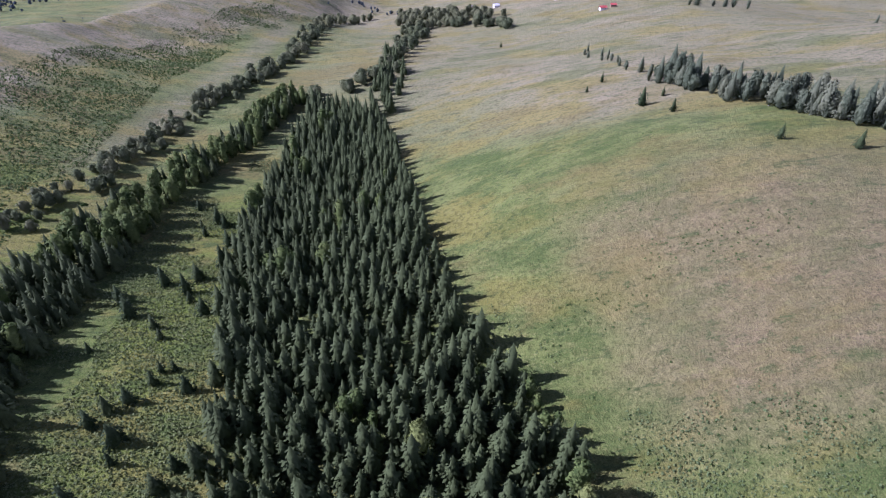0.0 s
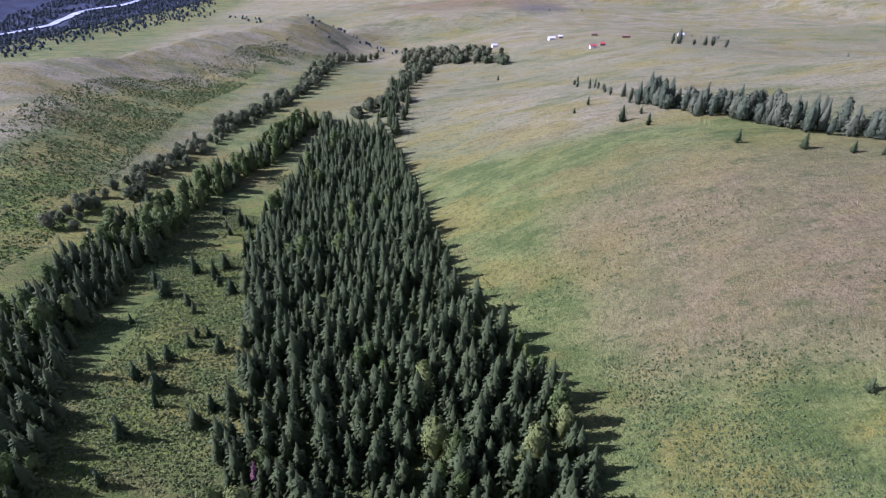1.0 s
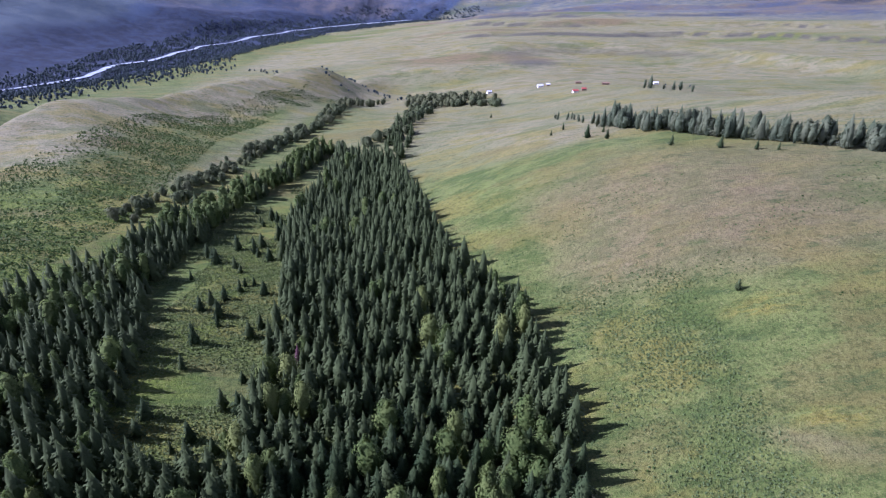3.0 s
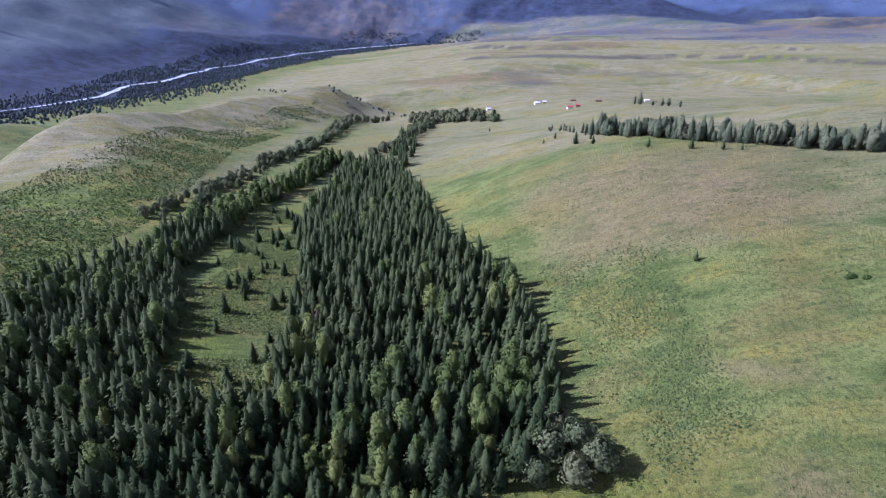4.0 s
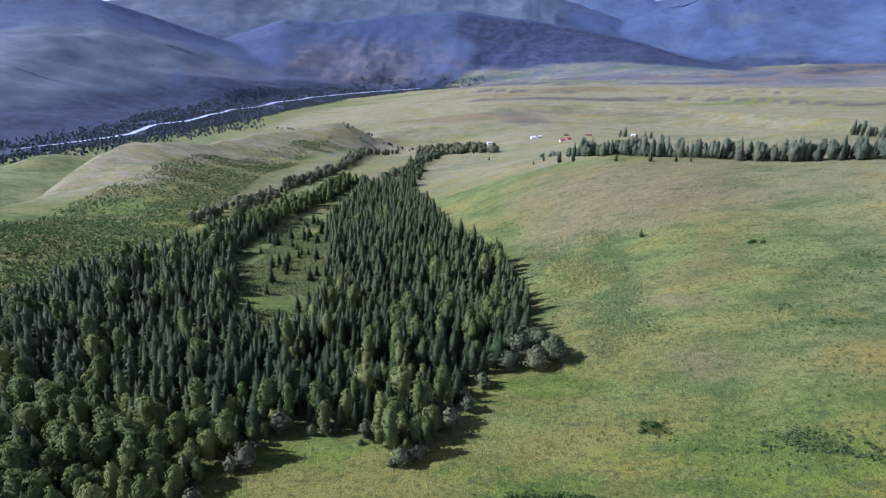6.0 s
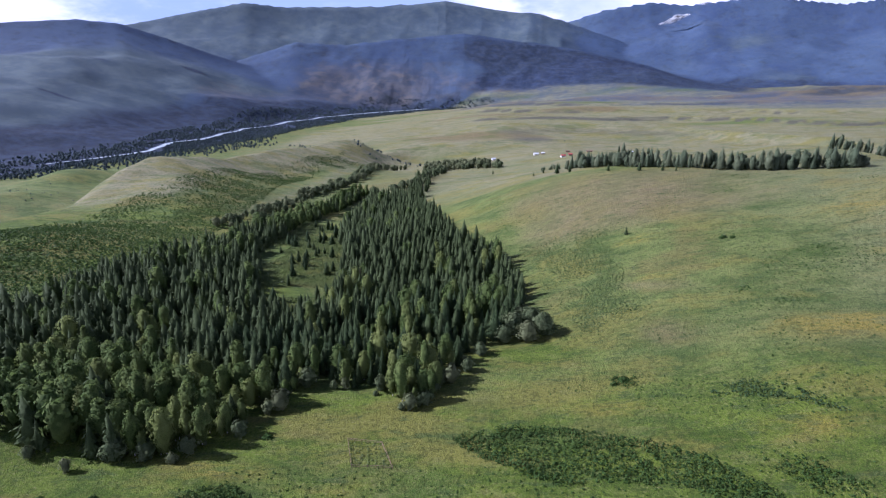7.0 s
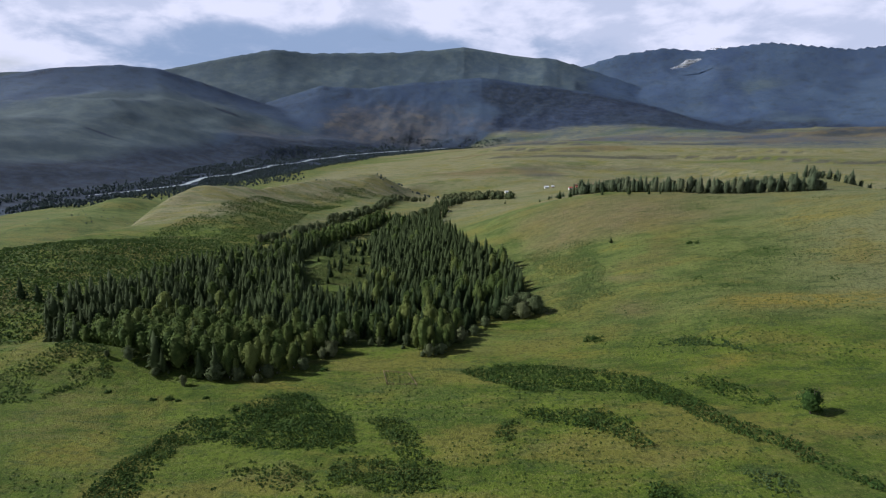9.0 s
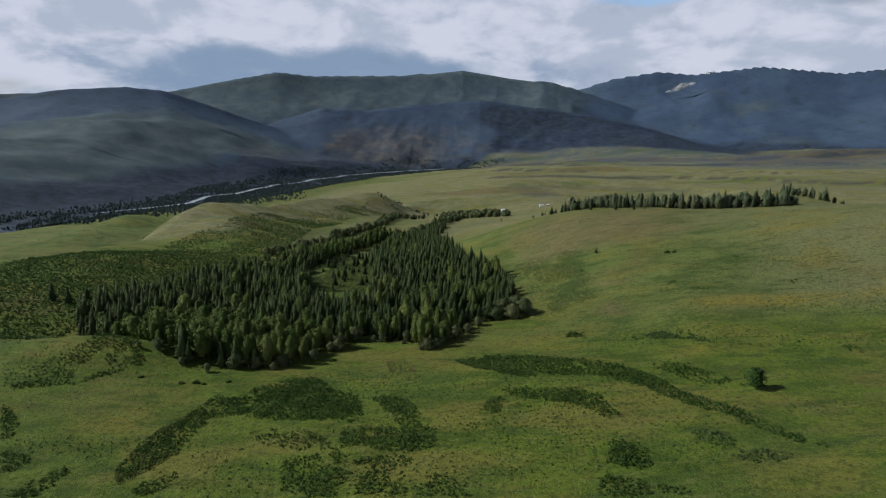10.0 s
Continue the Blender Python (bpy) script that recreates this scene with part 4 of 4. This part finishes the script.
# bushes dotted over the left-hand slope, herbs in the clearing and along the forest
SLOPE = [(-205, -60), (-203, 60), (-198, 180), (-204, 250), (-218, 330), (-226, 430), (-214, 520), (-180, 620), (-150, 700), (-196, 740), (-246, 640), (-285, 560), (-312, 480),
         (-330, 400), (-325, 330), (-340, 250), (-360, 100), (-350, -100), (-260, -160)]
spots = scatter(SLOPE, 2.3, 71)
drift = fbm(spots[:, 0] * 0.6, spots[:, 1], 24, 3, 72) + 0.45 * rng.normal(size=len(spots))
from_brow = spots[:, 0] - np.interp(spots[:, 1], BROW_Y, BROW_X)
spots = spots[drift > 0.30 - 0.75 * smooth(40, 95, from_brow) - 0.6 * smooth(250, 120, spots[:, 1]) + 0.8 * smooth(-232, -205, spots[:, 0] - 0.06 * (spots[:, 1] - 330)) * smooth(150, 260, spots[:, 1])]
v, f = thicket(rng, np.column_stack([spots, rng.uniform(0.40, 1.45, len(spots)) ** 1.6 * (1 + 0.35 * smooth(200, 60, spots[:, 1]))]), 1.0, 5, 0.48)
tagged(new("slope_bushes", mesh_of("slope_bushes", v, f, SHRUB_LEAVES)), "low bushes scattered over the grassy slope", "shrubs", kind="stuff")
HERBS = foliage_material("tall_herbs", (0.082, 0.118, 0.036), (0.152, 0.184, 0.066), (0.19, 0.20, 0.085))
RANK_HERBS = foliage_material("rank_herbs", (0.048, 0.086, 0.030), (0.098, 0.142, 0.050), (0.115, 0.150, 0.056))
MARGIN = [(14, 140), (40, 100), (58, 84), (80, 92), (96, 70), (92, 30), (96, -20), (84, -40), (62, -34), (58, -10), (52, 30), (44, 70), (24, 110)]
spots = scatter(CLEARING, 1.35, 73)
spots = spots[(fbm(spots[:, 0], spots[:, 1], 22, 3, 75) > -0.15) & (spots[:, 1] < 300)]
v, f = thicket(rng, np.column_stack([spots, rng.uniform(0.5, 1.2, len(spots))]), 0.8, 7, 0.30)
tagged(new("tall_herbs", mesh_of("tall_herbs", v, f, HERBS)), "tall leafy green herbs growing in the clearing", "herbs", kind="stuff")
spots = scatter(MARGIN, 1.15, 74)
middle_of = np.hypot((spots[:, 0] - 72) / 30, (spots[:, 1] - 20) / 75)
spots = spots[fbm(spots[:, 0], spots[:, 1], 19, 3, 78) + 0.35 * rng.normal(size=len(spots)) > -0.35 + 0.8 * smooth(0.45, 1.1, middle_of)]
v, f = thicket(rng, np.column_stack([spots, rng.uniform(0.35, 0.85, len(spots))]), 0.7, 7, 0.25)
tagged(new("tall_herbs", mesh_of("tall_herbs", v, f, RANK_HERBS)), "rank green herbs spreading from the forest into the meadow", "herbs", kind="stuff")
MEADOW_RING = [(20, 140), (60, 240), (140, 160), (260, 120), (290, -60), (230, -240), (60, -240), (-180, -240), (-280, -200), (-215, -100), (-150, -120), (-60, -120), (5, -95), (50, -40), (52, 50)]
spots = scatter(MEADOW_RING, 2.9, 76)
spots = spots[fbm(spots[:, 0] * 0.34, spots[:, 1], 15, 3, 77) + 0.22 * rng.normal(size=len(spots)) + 0.25 * smooth(60, -40, spots[:, 1]) > 0.62]
for x, y in ((149, 36), (181, 9), (197, -3), (196, -35), (130, -22), (145, -34)):
    spots = np.concatenate([spots, np.array([x, y]) + rng.normal(size=(26, 2)) * np.array([4.5, 1.6])])
v, f = thicket(rng, np.column_stack([spots, rng.uniform(0.25, 0.8, len(spots))]), 0.7, 9, 0.26)
tagged(new("meadow_herbs", mesh_of("meadow_herbs", v, f, SHRUB_LEAVES)), "dark herb clumps dotted over the meadow", "herbs", kind="stuff")
# single rounded bushes below the forest
for k, (x, y, s) in enumerate([(-51, -101, 2.1), (-103, -130, 1.9), (-109, -131, 1.5), (-89, -129, 1.3), (-129, -128, 1.4), (-99, -131, 1.2), (68, -73, 2.2), (64, -75, 1.6), (147, 33, 2.4), (151, 31, 1.8), (-185, 236, 2.0), (-230, 150, 2.2)]):
    v, f = thicket(rng, np.array([[x, y, s * 0.7], [x + s * 0.5, y + 0.3, s * 0.5], [x - s * 0.4, y - 0.2, s * 0.55]]), 1.0, 70, 0.22)
    tagged(new("bush", mesh_of("bush", v, f, SHRUB_LEAVES)), "single rounded dark green bush in the meadow", "bush", "single bushes")
spots = scatter([(-25, -102), (-14, -104), (-9, -117), (-21, -116)], 1.7, 79)
v, f = thicket(rng, np.column_stack([spots, rng.uniform(0.35, 0.7, len(spots))]), 0.7, 12, 0.24)
tagged(new("plot_herbs", mesh_of("plot_herbs", v, f, HERBS)), "green herbs growing inside the fenced plot", "herbs", kind="stuff")


# ---------------------------------------------------------------- river, its woods and the village
def water_material():
    m, t, out = material("shallow_river")
    where = node(t, "NewGeometry").outputs["Position"]
    n = cloudy(t, where, 0.05, 5)
    colour = mix(t, ramp(t, n, 0.40, 0.60), (0.24, 0.29, 0.32), (0.42, 0.46, 0.48))
    bump = node(t, "Bump", [("Height", cloudy(t, where, 0.4, 4))], Strength=0.4, Distance=0.3)
    skin = node(t, "BsdfPrincipled", [("Base Color", colour), ("Normal", bump.outputs[0])], Roughness=0.35)
    t.links.new(skin.outputs[0], out.inputs[0])
    return m


ys = np.linspace(880, 3250, 240)
xs = np.interp(ys, RIVER_Y, RIVER_X) + 45 * fbm(ys, ys * 0, 260, 3, 201)
half = 5.5 + 5 * fbm(ys, ys * 0 + 50, 150, 2, 203) + 5 * smooth(1500, 2600, ys)
half = np.clip(half, 1.5, 22)
side = np.stack([np.gradient(ys), -np.gradient(xs)], -1)
side /= np.linalg.norm(side, axis=1)[:, None]
levels = np.interp(ys, RIVER_Y, RIVER_Z) + 2.2
rows = []
for u in (-1, 0, 1):
    rows.append(np.stack([xs + side[:, 0] * half * u, ys + side[:, 1] * half * u, levels + (0 if u == 0 else -0.6)], -1))
verts = np.stack(rows, 1).reshape(-1, 3)
first = np.arange(len(ys) - 1) * 3
quads = np.concatenate([np.stack([first + k, first + k + 1, first + k + 4, first + k + 3], -1) for k in (0, 1)])
tagged(new("river", mesh_of("river", verts, quads, water_material(), True)), "pale shallow river winding through the valley", "river", kind="structure")

rng = np.random.default_rng(33)
FAR_LEAFY = [leafy_crown(rng, 8, w, 1, 9, 0.16, 1.25) for w in (3.6, 4.4, 3.2, 4.0)]
# leaf colour of far trees, with the blue of haze mixed in
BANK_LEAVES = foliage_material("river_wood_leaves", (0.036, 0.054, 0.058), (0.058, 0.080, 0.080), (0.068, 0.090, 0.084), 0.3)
count = 10500
py = 640 + (2620 - 640) * rng.random(count)
reach = 150 + 0.08 * np.clip(py - 1000, 0, None)
po = rng.uniform(-1, 1.25, count) * reach + 190 * rng.random(count) ** 1.5 * smooth(1400, 1050, py)
px = np.interp(py, RIVER_Y, RIVER_X) + po
stream = np.interp(py, RIVER_Y, RIVER_X) + 45 * fbm(py, py * 0, 260, 3, 201)
keep = (np.abs(px - stream) > 19 + 12 * smooth(1300, 2200, py)) & (fbm(px, py, 110, 2, 205) > -0.62)
places = [(a, b, c) for a, b, c in zip(px[keep], py[keep], rng.uniform(0.45, 1.0, keep.sum()))]
joined("river_wood", "dark trees lining both banks of the river, tinted blue for haze", "forest", FAR_LEAFY, places, BANK_LEAVES)
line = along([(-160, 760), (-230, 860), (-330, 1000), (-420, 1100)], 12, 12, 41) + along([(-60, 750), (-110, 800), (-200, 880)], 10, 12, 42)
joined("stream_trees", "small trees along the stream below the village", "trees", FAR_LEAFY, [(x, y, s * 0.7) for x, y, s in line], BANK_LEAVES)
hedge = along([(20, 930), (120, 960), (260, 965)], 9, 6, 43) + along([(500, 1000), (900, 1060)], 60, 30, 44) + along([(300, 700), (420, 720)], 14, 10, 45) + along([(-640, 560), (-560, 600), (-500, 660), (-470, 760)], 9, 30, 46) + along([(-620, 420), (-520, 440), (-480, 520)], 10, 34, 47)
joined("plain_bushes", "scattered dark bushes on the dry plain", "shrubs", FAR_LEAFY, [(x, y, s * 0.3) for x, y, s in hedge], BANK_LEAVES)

WHITEWASH = plain_material("weathered_white_boards", (0.62, 0.60, 0.56), (0.78, 0.76, 0.72), 1.5)
RED_SHEET = plain_material("red_sheet_roof", (0.30, 0.055, 0.045), (0.38, 0.09, 0.07), 1.2, 0.5)
GREY_SHEET = plain_material("pale_sheet_roof", (0.55, 0.56, 0.58), (0.70, 0.71, 0.72), 1.2, 0.45)
LOGS = plain_material("brown_logs", (0.16, 0.10, 0.065), (0.24, 0.16, 0.10), 1.5)
PANE = plain_material("dark_window_glass", (0.03, 0.04, 0.05), (0.05, 0.06, 0.07), 1.0, 0.1)


def box(bm, x0, y0, z0, x1, y1, z1):
    made = bmesh.ops.create_cube(bm, size=1.0)["verts"]
    for v in made:
        v.co = Vector(((x0 + x1) / 2 + v.co.x * (x1 - x0), (y0 + y1) / 2 + v.co.y * (y1 - y0), (z0 + z1) / 2 + v.co.z * (z1 - z0)))


def part(name, bm, mat, parent, label=""):
    me = bpy.data.meshes.new(name)
    bm.to_mesh(me)
    bm.free()
    me.materials.append(mat)
    ob = new(name, me)
    ob.parent = parent
    return tagged(ob, label)


def house(x, y, turn, long, deep, tall, wall_mat, roof_mat, label):
    long, deep, tall = long * 0.56, deep * 0.58, tall * 0.75
    top = tagged(new("house"), label, "house", "houses of the village")
    bm = bmesh.new()
    box(bm, -long / 2, -deep / 2, -1.2, long / 2, deep / 2, tall)
    part("wall", bm, wall_mat, top)
    bm = bmesh.new()
    rise, over = deep * 0.38, 0.5
    ring = []
    for px in (-long / 2 - over, long / 2 + over):
        ring.append([bm.verts.new(c) for c in ((px, -deep / 2 - over, tall - 0.15), (px, 0, tall + rise), (px, deep / 2 + over, tall - 0.15), (px, deep / 2 + over, tall + 0.05), (px, 0, tall + rise + 0.2), (px, -deep / 2 - over, tall + 0.05))])
    for k in range(6):
        bm.faces.new((ring[0][k], ring[0][(k + 1) % 6], ring[1][(k + 1) % 6], ring[1][k]))
    for end in ring:
        bm.faces.new((end[0], end[1], end[4], end[5]))
        bm.faces.new((end[1], end[2], end[3], end[4]))
    bmesh.ops.recalc_face_normals(bm, faces=bm.faces)
    roof = part("roof", bm, roof_mat, top)
    bm = bmesh.new()
    box(bm, long * 0.2, -0.3, tall + rise * 0.5, long * 0.2 + 0.6, 0.3, tall + rise + 0.9)
    part("chimney", bm, LOGS, roof)
    for k in (-1, 0, 1):
        bm = bmesh.new()
        box(bm, k * long * 0.28 - 0.5, -deep / 2 - 0.04, tall * 0.35, k * long * 0.28 + 0.5, -deep / 2 + 0.1, tall * 0.8)
        part("window", bm, PANE, top)
    top.matrix_basis = pose(x, y, height(x, y) + 0.2, 0, 0, turn)


for spec in ((137, 694, 12, 14, 8, 3.2, WHITEWASH, GREY_SHEET, "white house with a pale sheet roof in the village"),
             (150, 704, 5, 9, 6, 2.6, LOGS, GREY_SHEET, "brown log shed with a pale roof in the village"),
             (164, 590, 8, 12, 7, 3.0, WHITEWASH, RED_SHEET, "white house with a red roof in the village"),
             (176, 596, 0, 10, 6, 2.6, LOGS, RED_SHEET, "long log barn with a red roof in the village"),
             (65, 705, 20, 12, 7, 3.0, WHITEWASH, GREY_SHEET, "white house with a pale sheet roof in the village"),
             (50, 700, -10, 10, 6, 2.8, WHITEWASH, GREY_SHEET, "small white house behind the willows of the village"),
             (38, 712, 30, 9, 6, 2.6, LOGS, GREY_SHEET, "brown log shed with a pale roof in the village"),
             (300, 690, 0, 12, 7, 2.8, WHITEWASH, GREY_SHEET, "white farmhouse standing alone on the plain"),
             (215, 640, -8, 16, 5, 2.4, LOGS, LOGS, "low brown barn beside the village"),
             (190, 690, 4, 14, 4, 2.2, LOGS, LOGS, "low brown barn beside the village")):
    house(*spec)

# the small fenced plot in the meadow below the forest
fence = tagged(new("fence"), "small weathered wooden fence round a plot of herbs", "fence")
corners = [(-25, -102), (-14, -104), (-9, -117), (-21, -116)]
for (x0, y0), (x1, y1) in zip(corners, corners[1:] + corners[:1]):
    span = math.hypot(x1 - x0, y1 - y0)
    count = round(span / 2.4)
    for k in range(count):
        px, py = x0 + (x1 - x0) * k / count, y0 + (y1 - y0) * k / count
        bm = bmesh.new()
        box(bm, px - 0.06, py - 0.06, height(px, py) - 0.3, px + 0.06, py + 0.06, height(px, py) + 1.2)
        part("post", bm, LOGS, fence)
    for lift in (0.5, 1.0):
        bm = bmesh.new()
        box(bm, -span / 2, -0.03, -0.05, span / 2, 0.03, 0.05)
        za, zb = height(x0, y0), height(x1, y1)
        bm.transform(Matrix.Translation(((x0 + x1) / 2, (y0 + y1) / 2, (za + zb) / 2 + lift)) @ Matrix.Rotation(math.atan2(y1 - y0, x1 - x0), 4, "Z") @ Matrix.Rotation(-math.atan2(zb - za, span), 4, "Y"))
        part("rail", bm, LOGS, fence)


# ---------------------------------------------------------------- clouds over the ranges
def cloud_material():
    m, t, out = material("cloud_white")
    where = node(t, "NewGeometry").outputs["Position"]
    colour = mix(t, cloudy(t, where, 0.004, 5), (0.78, 0.80, 0.83), (0.92, 0.92, 0.92))
    skin = node(t, "BsdfDiffuse", [("Color", colour)])
    thin = node(t, "BsdfTransparent")
    light = node(t, "BsdfTranslucent", [("Color", colour)])
    body = node(t, "MixShader", [(1, skin.outputs[0]), (2, light.outputs[0])])
    body.inputs[0].default_value = 0.5
    edge = node(t, "MixShader", [(0, maths(t, "ADD", maths(t, "MULTIPLY", ramp(t, cloudy(t, where, 0.02, 6, 0.6), 0.38, 0.62), 0.26), 0.74)), (1, body.outputs[0]), (2, thin.outputs[0])])
    t.links.new(edge.outputs[0], out.inputs[0])
    return m


CLOUD = cloud_material()


def cloud(rng, x, y, z, rx, ry, rz, lobes, label, tilt=0.0):
    bm = bmesh.new()
    for k in range(lobes):
        a, d = rng.uniform(0, 6.28), rng.random()
        size = rng.uniform(0.05, 0.17)
        made = bmesh.ops.create_icosphere(bm, subdivisions=2, radius=1.0)["verts"]
        cx, cy, cz = math.cos(a) * d * 0.7, math.sin(a) * d * 0.7, rng.uniform(-0.5, 0.5) * (1 - d)
        for v in made:
            swell = 1 + 0.35 * noise.noise(v.co * 1.7 + Vector((k * 3.1, x * 0.01, y * 0.01))) + 0.18 * noise.noise(v.co * 4.3)
            p = v.co * size * swell
            v.co = Vector(((cx + p.x) * rx, (cy + p.y) * ry, (cz + p.z) * rz + (cx + p.x) * rx * tilt))
    me = bpy.data.meshes.new("cloud")
    bm.to_mesh(me)
    bm.free()
    me.materials.append(CLOUD)
    me.polygons.foreach_set("use_smooth", np.full(len(me.polygons), True))
    ob = tagged(new("cloud", me), label, "cloud", kind="structure")
    ob.location = (x, y, z)


rng = np.random.default_rng(77)
WISP = "thin white cloud clinging to the mountain side"
cloud(rng, 1484, 3885, 520, 150, 22, 50, 110, WISP, 0.32)
cloud(rng, 1812, 4165, 655, 90, 20, 46, 60, "white cloud rising behind the mountain crest", 0.0)
cloud(rng, 1007, 4175, 480, 50, 16, 18, 24, WISP, 0.45)
